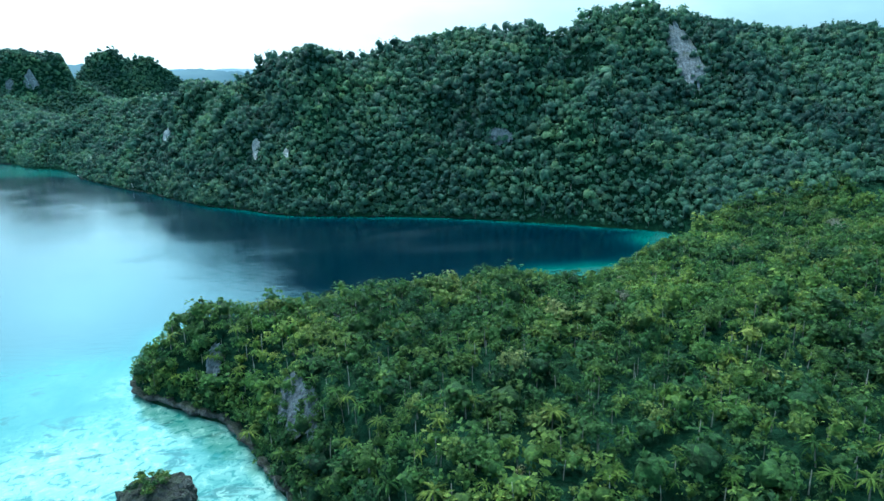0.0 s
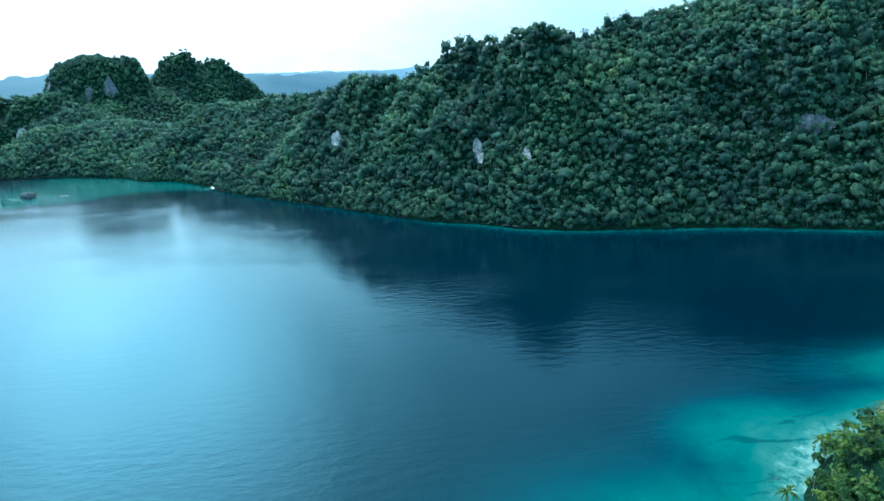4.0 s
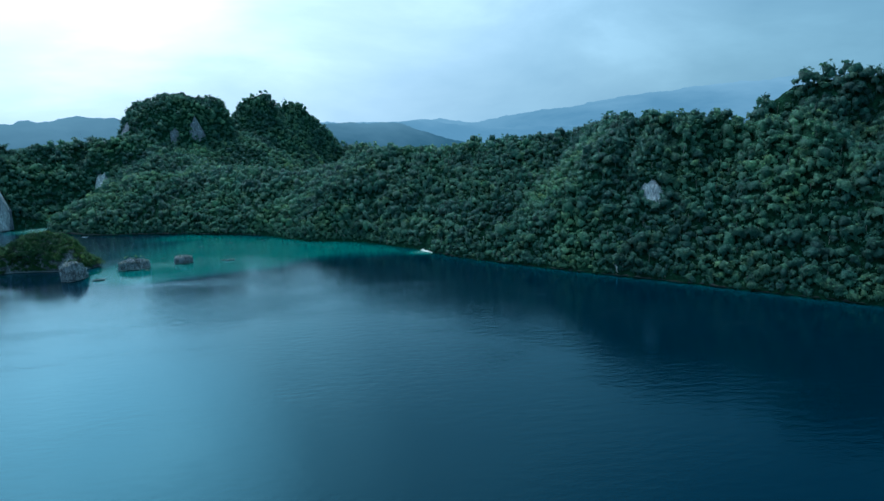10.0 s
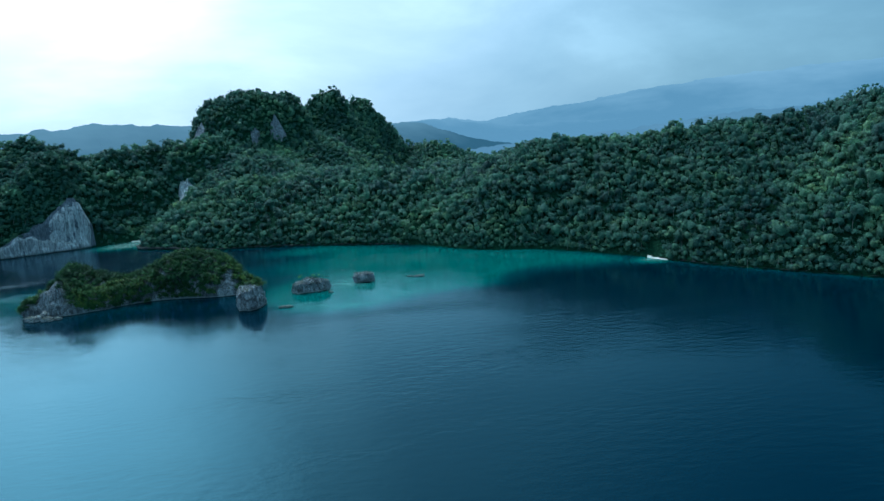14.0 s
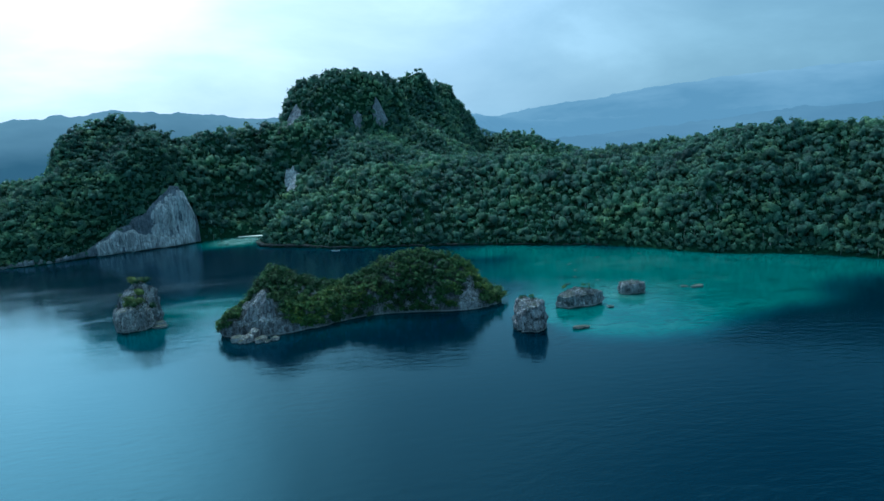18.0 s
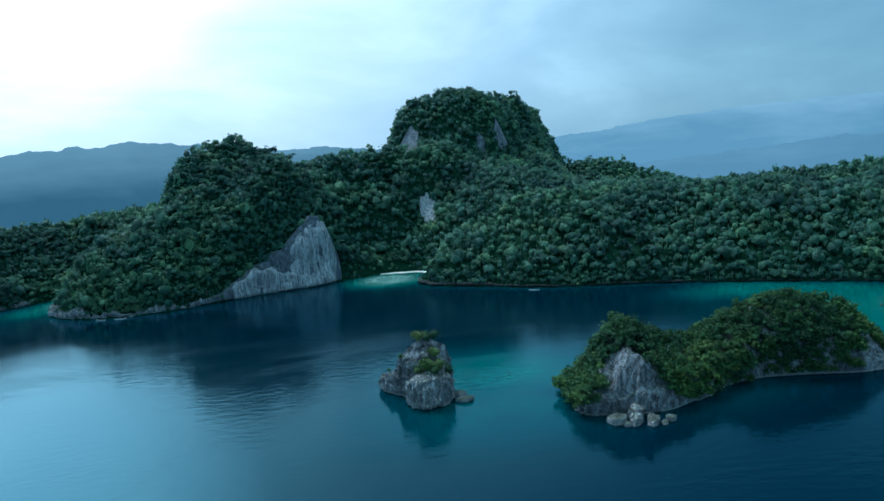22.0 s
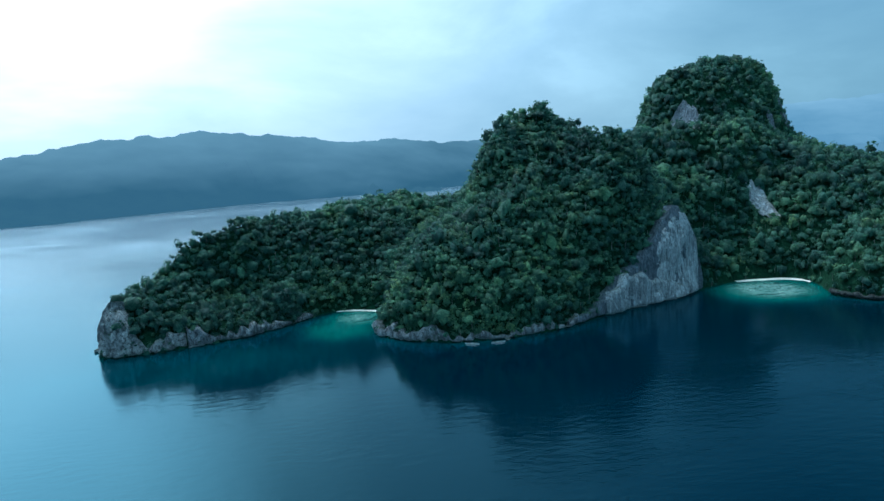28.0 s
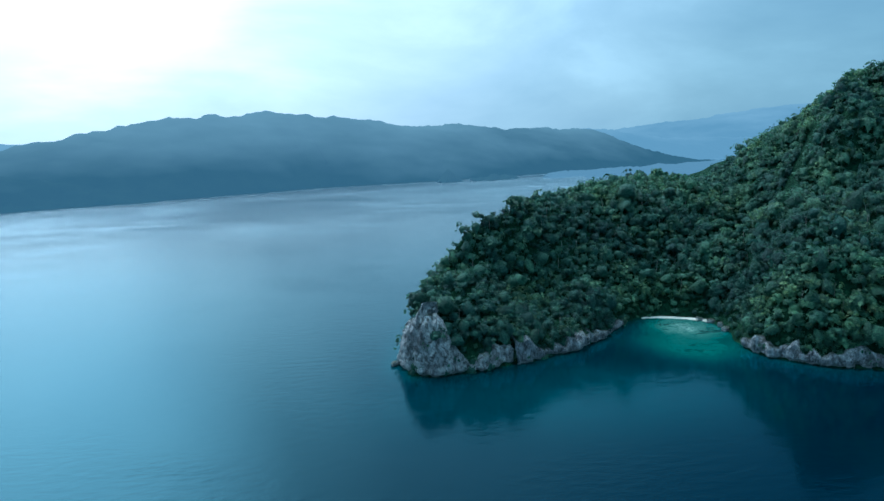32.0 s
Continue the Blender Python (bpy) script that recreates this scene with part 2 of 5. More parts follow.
ROCK = rock_material("grey_limestone", (0.62, 0.66, 0.69), (0.07, 0.08, 0.09), (0.04, 0.065, 0.03))
WHITE_ROCK = rock_material("pale_limestone", (0.90, 0.93, 0.94), (0.22, 0.25, 0.28), (0.24, 0.25, 0.21), 1.25)
PALE_ROCK = rock_material("bleached_limestone", (0.84, 0.85, 0.84), (0.20, 0.21, 0.22), (0.05, 0.08, 0.035), 0.8)
STAINED = rock_material("stained_limestone", (0.26, 0.31, 0.36), (0.09, 0.11, 0.14), (0.10, 0.14, 0.14), 1.25, 0.0)
WEATHERED = rock_material("weathered_limestone", (0.38, 0.43, 0.48), (0.08, 0.10, 0.12), (0.05, 0.075, 0.04), 1.2, 0.0)
# stone of dark rocks; on the low rims its darkness stands for shadow
DARK_ROCK = rock_material("dark_wet_shaded_limestone", (0.15, 0.16, 0.16), (0.03, 0.035, 0.035), (0.03, 0.05, 0.025), 1.0, 0.0)


def understory_material():
    """Scrub, ferns and fallen leaves between the trunks, with rock showing where it is steepest."""
    mat = bpy.data.materials.new("understory")
    tree, nodes, links = nodes_of(mat)
    out, b = nodes.new("ShaderNodeOutputMaterial"), nodes.new("ShaderNodeBsdfPrincipled")
    tuft, wide = noise_tex(tree, 0.7, 6, 0.7, stretched(tree, 1, 1, 1)), noise_tex(tree, 0.06, 4, 0.6, stretched(tree, 1, 1, 1))
    # greens darkened to paint the shaded depth between the crowns
    col = ramp(tree, [(0.34, (0.006, 0.020, 0.012)), (0.52, (0.015, 0.052, 0.030)), (0.72, (0.032, 0.090, 0.050))], tuft)
    col = mix_col(tree, 1.0, col, ramp(tree, [(0.35, (0.7, 0.8, 0.75)), (0.65, (1.15, 1.1, 0.95))], wide), "MULTIPLY")
    links.new(col, b.inputs["Base Color"])
    b.inputs["Roughness"].default_value = 0.9
    b.inputs["Specular IOR Level"].default_value = 0.05
    bump = nodes.new("ShaderNodeBump")
    bump.inputs["Strength"].default_value, bump.inputs["Distance"].default_value = 1.0, 2.0
    links.new(tuft, bump.inputs["Height"]), links.new(bump.outputs[0], b.inputs["Normal"])
    links.new(b.outputs[0], out.inputs[0])
    return mat


FLOOR = understory_material()


def plain_material(name, a, b_col, scale=1.0, rough=0.8):
    mat = bpy.data.materials.new(name)
    tree, nodes, links = nodes_of(mat)
    out, b = nodes.new("ShaderNodeOutputMaterial"), nodes.new("ShaderNodeBsdfPrincipled")
    links.new(ramp(tree, [(0.3, a), (0.7, b_col)], noise_tex(tree, scale, 5, 0.6, stretched(tree, 1, 1, 1))), b.inputs["Base Color"])
    b.inputs["Roughness"].default_value = rough
    links.new(b.outputs[0], out.inputs[0])
    return mat


SAND = plain_material("coral_sand", (0.62, 0.58, 0.48), (0.80, 0.77, 0.68), 0.6, 0.9)


def water_material():
    mat = bpy.data.materials.new("sea_water")
    tree, nodes, links = nodes_of(mat)
    out, b = nodes.new("ShaderNodeOutputMaterial"), nodes.new("ShaderNodeBsdfDiffuse")
    shoal = add(tree, "ShaderNodeAttribute", attribute_name="shoal").outputs["Fac"]
    blot = noise_tex(tree, 0.06, 6, 0.68, stretched(tree, 1, 1, 1), 0.5)
    coral = noise_tex(tree, 0.42, 5, 0.65, stretched(tree, 1, 1, 1), 0.8)
    depth = calc(tree, "ADD", shoal, calc(tree, "MULTIPLY", calc(tree, "SUBTRACT", blot, 0.5), calc(tree, "MULTIPLY", shoal, 1.1)))
    col = ramp(tree, [(0.0, (0.0002, 0.0075, 0.0155)), (0.16, (0.0005, 0.030, 0.039)), (0.4, (0.006, 0.088, 0.074)), (0.7, (0.05, 0.155, 0.128)), (1.0, (0.19, 0.32, 0.275))], depth)
    reef = ramp(tree, [(0.40, (1, 1, 1)), (0.46, (0, 0, 0))], coral)
    reef = calc(tree, "MULTIPLY", reef, ramp(tree, [(0.24, (0, 0, 0)), (0.55, (0.8, 0.8, 0.8))], depth))
    col = mix_col(tree, reef, col, (0.012, 0.10, 0.085))
    beds = ramp(tree, [(0.36, (1, 1, 1)), (0.42, (0, 0, 0))], noise_tex(tree, 0.09, 4, 0.6, stretched(tree, 0.7, 1.6, 1), 0.6))
    col = mix_col(tree, calc(tree, "MULTIPLY", beds, ramp(tree, [(0.2, (0, 0, 0)), (0.4, (0.75, 0.75, 0.75))], depth)), col, (0.003, 0.045, 0.040))
    pale = calc(tree, "MULTIPLY", ramp(tree, [(0.55, (0, 0, 0)), (0.64, (1, 1, 1))], coral), ramp(tree, [(0.55, (0, 0, 0)), (0.95, (0.5, 0.5, 0.5))], depth))
    col = mix_col(tree, pale, col, (0.40, 0.58, 0.47))
    links.new(col, b.inputs["Color"])
    gloss, edge, both = nodes.new("ShaderNodeBsdfGlossy"), nodes.new("ShaderNodeFresnel"), nodes.new("ShaderNodeMixShader")
    edge.inputs["IOR"].default_value = 1.40
    links.new(mix_col(tree, ramp(tree, [(0.06, (0, 0, 0)), (0.5, (1, 1, 1))], edge.outputs[0]), (0.38, 0.84, 0.98), (0.78, 0.92, 0.97)), gloss.inputs["Color"])
    wind = calc(tree, "ADD", calc(tree, "MULTIPLY", noise_tex(tree, 0.004, 4, 0.6, stretched(tree, 1, 1.8, 1), 0.6), 0.6), calc(tree, "MULTIPLY", noise_tex(tree, 0.017, 3, 0.55, stretched(tree, 0.7, 2.0, 1), 0.8), 0.4))
    chop = add(tree, "ShaderNodeAttribute", attribute_name="chop").outputs["Fac"]
    calm = ramp(tree, [(0.35, (0.08, 0.08, 0.08)), (0.65, (0.14, 0.14, 0.14))], wind)
    lines = noise_tex(tree, 0.0042, 3, 0.5, stretched(tree, 0.8, 1.5, 1), 1.2)
    slick = ramp(tree, [(0.484, (0, 0, 0)), (0.495, (1, 1, 1)), (0.507, (0, 0, 0))], lines)
    slick = calc(tree, "MULTIPLY", slick, ramp(tree, [(0.45, (0, 0, 0)), (0.6, (1, 1, 1))], noise_tex(tree, 0.006, 2, 0.5, stretched(tree, 1, 1, 1))))
    links.new(calc(tree, "ADD", calc(tree, "ADD", calm, calc(tree, "MULTIPLY", chop, 0.10)), calc(tree, "MULTIPLY", slick, calc(tree, "MULTIPLY", calc(tree, "SUBTRACT", 1.0, chop, clamp=True), 0.09))), gloss.inputs["Roughness"])
    w1 = noise_tex(tree, 0.2, 3, 0.5, stretched(tree, 1.0, 2.2, 1), 0.3)
    w2 = noise_tex(tree, 0.9, 3, 0.5, stretched(tree, 1.0, 1.7, 1))
    bump = nodes.new("ShaderNodeBump")
    bump.inputs["Distance"].default_value = 0.7
    links.new(ramp(tree, [(0.4, (0.06, 0.06, 0.06)), (0.54, (0.16, 0.16, 0.16)), (0.66, (0.42, 0.42, 0.42)), (0.78, (0.8, 0.8, 0.8))], wind), bump.inputs["Strength"])
    links.new(calc(tree, "ADD", w1, calc(tree, "MULTIPLY", w2, 0.3)), bump.inputs["Height"])
    links.new(bump.outputs[0], gloss.inputs["Normal"]), links.new(bump.outputs[0], edge.inputs["Normal"])
    links.new(edge.outputs[0], both.inputs[0]), links.new(b.outputs[0], both.inputs[1]), links.new(gloss.outputs[0], both.inputs[2])
    links.new(both.outputs[0], out.inputs[0])
    return mat


WATER = water_material()


def far_haze_material(name, low, high, top, share):
    """Land several kilometres off, its haze of air and rain painted as emission, paler towards its ridges."""
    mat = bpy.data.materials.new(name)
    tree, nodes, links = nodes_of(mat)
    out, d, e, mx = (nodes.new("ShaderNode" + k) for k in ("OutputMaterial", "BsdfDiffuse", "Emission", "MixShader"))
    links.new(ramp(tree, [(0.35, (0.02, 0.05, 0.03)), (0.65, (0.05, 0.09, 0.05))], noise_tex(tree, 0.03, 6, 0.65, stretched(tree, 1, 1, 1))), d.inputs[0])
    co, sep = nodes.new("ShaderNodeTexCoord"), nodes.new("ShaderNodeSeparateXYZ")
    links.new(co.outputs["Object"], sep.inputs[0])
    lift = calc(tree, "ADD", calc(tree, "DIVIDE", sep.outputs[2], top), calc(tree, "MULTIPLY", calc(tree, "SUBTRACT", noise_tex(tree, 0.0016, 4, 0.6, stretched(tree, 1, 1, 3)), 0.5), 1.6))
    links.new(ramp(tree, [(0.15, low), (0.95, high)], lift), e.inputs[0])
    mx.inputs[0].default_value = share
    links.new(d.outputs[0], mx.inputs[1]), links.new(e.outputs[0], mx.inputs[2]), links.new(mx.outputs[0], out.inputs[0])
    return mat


# ---- the plan: shoreline, from the cape in the east to the tip in the west ----
CAPE = [(900, 60), (500, -250), (120, -160), (10, 60), (-30, 130), (-49, 160), (-57, 168), (-70, 190), (-95, 204), (-119, 216), (-127, 234), (-112, 256), (-80, 272), (-40, 284), (0, 292), (40, 303), (81, 318), (120, 345), (160, 385), (185, 420)]
BAY = [(186, 436), (164, 453), (119, 475), (55, 502), (-7, 526), (-66, 535), (-140, 549), (-185, 585), (-226, 604), (-263, 637), (-320, 692), (-390, 751), (-436, 794), (-484, 841), (-502, 874), (-535, 907), (-577, 951), (-642, 973), (-672, 1010), (-704, 1037), (-765, 1064), (-830, 1090), (-869, 1102), (-950, 1118), (-993, 1146), (-1046, 1168), (-1049, 1195), (-1030, 1228), (-1040, 1250), (-1070, 1254), (-1095, 1247)]
WEST = [(-1115, 1238), (-1173, 1208), (-1220, 1186), (-1257, 1158), (-1308, 1147), (-1336, 1153), (-1366, 1165), (-1382, 1190), (-1368, 1232), (-1378, 1254), (-1408, 1260), (-1424, 1246), (-1455, 1207), (-1508, 1184), (-1548, 1175), (-1558, 1192), (-1552, 1240), (-1530, 1310), (-1480, 1390), (-1400, 1460), (-1290, 1560), (-1120, 1760), (-950, 2040), (-500, 2080), (0, 1800), (900, 1400)]


def rounded(points, times=2):
    p = np.array(points, float)
    for _ in range(times):
        q = np.roll(p, -1, 0)
        p = np.stack([p * 0.75 + q * 0.25, p * 0.25 + q * 0.75], 1).reshape(-1, 2)
    return p


COAST = rounded(CAPE + BAY + WEST)


def wobble(x, y, scale, seed=0.0):
    """Cheap smooth noise in -1..1 from crossed waves."""
    a, b = x / scale + seed, y / scale - seed * 1.7
    return (np.sin(a * 1.9 + 1.3 * np.sin(b * 1.3)) + np.sin(b * 2.3 + 1.1 * np.sin(a * 1.7 + 2.0)) + np.sin((a + b) * 1.4 + 0.7) * 0.8 + 0.5 * np.sin((a - b) * 4.1 + 1.9 * np.sin(a * 3.1))) / 3.3


def inland(x, y, outline=None):
    """Metres inland from the shore; negative at sea."""
    p = COAST if outline is None else outline
    q = np.roll(p, -1, 0)
    shape, x, y = np.shape(x), np.ravel(x), np.ravel(y)
    best, odd = np.full(x.size, 1e18), np.zeros(x.size, bool)
    for (ax, ay), (bx, by) in zip(p, q):
        ex, ey = bx - ax, by - ay
        f = np.clip(((x - ax) * ex + (y - ay) * ey) / (ex * ex + ey * ey + 1e-9), 0, 1)
        best = np.minimum(best, (x - ax - f * ex) ** 2 + (y - ay - f * ey) ** 2)
        if ay != by:
            odd ^= ((ay > y) != (by > y)) & (x < ex * (y - ay) / ey + ax)
    return (np.where(odd, 1, -1) * np.sqrt(best)).reshape(shape)


# ridge lines: squareness, then points of x, y, height, half width
RIDGES = [
    (3.0, [(-80, 238, 16, 32), (-20, 250, 17, 36), (30, 256, 14, 36)]),
    (3.0, [(-70, 205, 26, 52), (0, 150, 30, 95), (110, 180, 30, 95), (260, 230, 36, 120)]),
    (1.5, [(560, 600, 150, 190), (340, 650, 152, 150), (218, 667, 180, 115), (117, 618, 160, 110), (26, 699, 162, 110), (-37, 696, 152, 109), (-81, 699, 136, 100), (-139, 644, 158, 87), (-168, 693, 160, 76), (-201, 749, 142, 106), (-239, 754, 117, 81), (-303, 793, 121, 81), (-311, 924, 114, 87), (-484, 988, 90, 98), (-546, 1048, 98, 94), (-550, 1207, 78, 105), (-640, 1319, 66, 122)]),
    (2.4, [(-640, 1120, 60, 75), (-795, 1216, 71, 89), (-900, 1225, 68, 85), (-985, 1205, 42, 55)]),
    (2.4, [(-791, 1300, 61, 110), (-929, 1341, 94, 110)]),
    (4.1, [(-981, 1495, 195, 94), (-958, 1504, 203, 86), (-904, 1541, 198, 53)]),
    (2.9, [(-964, 1455, 115, 138), (-886, 1584, 129, 127)]),
    (1.4, [(-865, 1661, 209, 75), (-828, 1694, 221, 62), (-810, 1722, 186, 66), (-775, 1777, 204, 43), (-688, 1878, 96, 32), (-617, 1791, 93, 92), (-501, 1680, 38, 127)]),
    (3.0, [(-1158, 1299, 98, 50), (-1135, 1338, 123, 60), (-1069, 1370, 123, 66), (-1014, 1419, 135, 95)]),
    (2.6, [(-1262, 1272, 144, 40), (-1214, 1304, 152, 50), (-1178, 1304, 153, 45)]),
    (2.5, [(-1247, 1283, 138, 54), (-1238, 1410, 102, 58), (-1280, 1441, 66, 75)]),
    (2.8, [(-1199, 1276, 136, 57), (-1236, 1261, 103, 79), (-1319, 1229, 66, 67)]),
    (3.4, [(-1530, 1237, 33, 47), (-1524, 1271, 78, 29), (-1448, 1337, 66, 68), (-1403, 1372, 74, 83), (-1303, 1405, 67, 97), (-1173, 1455, 101, 111)]),
]
# spots where the slope is bare and steep: centre, reach, slope
STEEP = [(-1150, 1222, 44, 6.0), (-1205, 1192, 32, 3.4), (-1540, 1192, 46, 4.0), (-1490, 1210, 45, 2.8), (-1300, 1160, 70, 2.2), (-1440, 1230, 30, 2.0), (-1024, 1335, 16, 3.0)]


def land(x, y, d):
    top = np.zeros_like(x)
    for p, line in RIDGES:
        one = np.zeros_like(x)
        for (ax, ay, ah, aw), (bx, by, bh, bw) in zip(line, line[1:]):
            ex, ey = bx - ax, by - ay
            f = np.clip(((x - ax) * ex + (y - ay) * ey) / (ex * ex + ey * ey), 0, 1)
            r = np.hypot(x - ax - f * ex, y - ay - f * ey) / (aw + f * (bw - aw))
            one = np.maximum(one, (ah + f * (bh - ah)) * np.exp(-0.8 * r ** p))
        top += np.exp(one / 9.0) - 1
    top = 9.0 * np.log(top + 4.0) - 6
    top = top + wobble(x, y, 46, 1) * 5 + wobble(x, y, 19, 2) * 2.5
    slope = np.full_like(x, 1.25)
    for cx, cy, r, s in STEEP:
        slope += (s - 1.25) * np.exp(-((x - cx) ** 2 + (y - cy) ** 2) / (r * r))
    fold = 1 + np.clip((d - 8) / 30, 0, 1) * np.where(x < -1080, 0.35, 1.0) * (0.36 * wobble(x, y * 0.6, 33, 5) + 0.14 * wobble(x, y, 14, 6))
    rim = np.where(d < 2, d * 1.6, 3.2 + (d - 2) * slope * fold)
    k = 8.0
    h = -k * np.log(np.exp(-np.clip(top, 1, 400) / k) + np.exp(-np.clip(rim, -30, 400) / k))
    return np.where(d < 0, d * 1.2, np.minimum(h + np.minimum(d, 5.5), rim))


SCALE = 0.65   # metres to a unit of the plan


def mesh_of(name, verts, faces, smooth=False, attrs=()):
    me = bpy.data.meshes.new(name)
    verts, faces = np.asarray(verts, np.float32) * SCALE, np.asarray(faces, np.int32)
    n, k = faces.shape
    me.vertices.add(len(verts)), me.loops.add(n * k), me.polygons.add(n)
    me.vertices.foreach_set("co", verts.ravel())
    me.loops.foreach_set("vertex_index", faces.ravel())
    me.polygons.foreach_set("loop_start", np.arange(0, n * k, k, dtype=np.int32))
    me.polygons.foreach_set("use_smooth", np.full(n, smooth))
    for key, values in attrs:
        me.attributes.new(key, "FLOAT", "POINT").data.foreach_set("value", np.asarray(values, np.float32))
    me.update(calc_edges=True)
    return me


def grid_faces(rows, cols):
    i = np.arange(rows * cols).reshape(rows, cols)
    return np.stack([i[:-1, :-1], i[:-1, 1:], i[1:, 1:], i[1:, :-1]], -1).reshape(-1, 4)


def trimmed(verts, faces, keep):
    """Drop the faces with no kept corner, and the points left over."""
    faces = faces[keep[faces].any(1)]
    used, back = np.unique(faces, return_inverse=True)
    return verts[used], back.reshape(faces.shape), used


def shown(name, me, mat, label="", category="", group="", kind="", parent=None):
    ob = new(name, me)
    me.materials.append(mat)
    if parent is not None:
        ob.parent = parent
    return tagged(ob, label, category, group, kind)


# ---- ground ----
STEP = 5.0
gx, gy = np.meshgrid(np.arange(-1620, 700, STEP), np.arange(20, 1960, STEP))
gd = inland(gx, gy) + wobble(gx, gy, 9, 3) * 1.4
gz = land(gx, gy, gd)
gv, gf, _ = trimmed(np.stack([gx, gy, gz], -1).reshape(-1, 3), grid_faces(*gx.shape), (gd > -14).ravel())
shown("ground", mesh_of("ground", gv, gf, True), FLOOR, "steep limestone ground under tropical forest", "ground", kind="structure")


def height_at(x, y):
    d = inland(x, y) + wobble(x, y, 9, 3) * 1.4
    return land(x, y, d), d


# ---- the sea ----
SHOALS = [(-112, 168, 62, 50, 1.0), (-150, 215, 60, 45, 0.5), (-60, 120, 60, 60, 1.0), (-112, 275, 30, 20, 0.55), (20, 312, 80, 18, 0.85), (105, 352, 60, 20, 0.7), (170, 425, 30, 25, 0.6), (-715, 965, 120, 62, 0.52), (-640, 950, 60, 30, 0.5), (-745, 885, 75, 45, 0.58), (-800, 1050, 60, 30, 0.45), (-1078, 1218, 40, 36, 1.0), (-1390, 1234, 22, 24, 0.9), (-1400, 1208, 30, 34, 0.5), (-1030, 925, 55, 40, 0.34), (-950, 895, 60, 40, 0.25), (-1040, 880, 60, 40, 0.2), (-500, 868, 22, 12, 0.9), (-1480, 1150, 90, 40, 0.14)]


LAGOON = [(-798, 1030), (-806, 950), (-826, 870), (-815, 806), (-759, 796), (-707, 803), (-646, 838), (-590, 872), (-500, 866), (-560, 960), (-715, 1045), (-770, 1070)]


def sea():
    near_x, near_y = np.arange(-1760, 560, 10.0), np.arange(-80, 1820, 10.0)
    far = np.array([40, 120, 300, 700, 1500, 3000, 6000, 9000.0])
    xs, ys = (np.concatenate([(a[0] - far)[::-1], a, a[-1] + far]) for a in (near_x, near_y))
    x, y = np.meshgrid(xs, ys)
    d = inland(x, y)
    off = np.maximum(-d, 0)
    s = np.where(x > -230, 0.6, 0.28) * np.exp(-off / 6.0)
    s = np.where((x > -230) & (y < 430), (0.85 + 0.25 * wobble(x, y, 13, 2)) * np.exp(-(off / 17) ** 2), s)
    for cx, cy, rx, ry, a in SHOALS:
        s = np.maximum(s, a * np.exp(-(((x - cx) / rx) ** 2 + ((y - cy) / ry) ** 2) ** 1.3))
    deep_in = inland(x, y, rounded(LAGOON)) + 12 * wobble(x, y, 38, 1.4)
    s = np.maximum(s, 0.43 * np.clip((deep_in + 12) / 30, 0, 1) ** 1.2)
    chop = 1 / (1 + np.exp(-np.maximum((y - 1500) / 90, (-1640 - x) / 60)))
    me = mesh_of("sea", np.stack([x, y, np.zeros_like(x)], -1).reshape(-1, 3), grid_faces(*x.shape), True, [("shoal", s.ravel()), ("chop", chop.ravel())])
    shown("water", me, WATER, "calm blue-green sea with turquoise shallows", "sea", kind="structure")


sea()


# ---- trees ----
def icosphere():
    g = (1 + 5 ** 0.5) / 2
    v = np.array([(-1, g, 0), (1, g, 0), (-1, -g, 0), (1, -g, 0), (0, -1, g), (0, 1, g), (0, -1, -g), (0, 1, -g), (g, 0, -1), (g, 0, 1), (-g, 0, -1), (-g, 0, 1)], float)
    f = np.array([(0, 11, 5), (0, 5, 1), (0, 1, 7), (0, 7, 10), (0, 10, 11), (1, 5, 9), (5, 11, 4), (11, 10, 2), (10, 7, 6), (7, 1, 8), (3, 9, 4), (3, 4, 2), (3, 2, 6), (3, 6, 8), (3, 8, 9), (4, 9, 5), (2, 4, 11), (6, 2, 10), (8, 6, 7), (9, 8, 1)])
    return v / np.linalg.norm(v, axis=1)[:, None], f


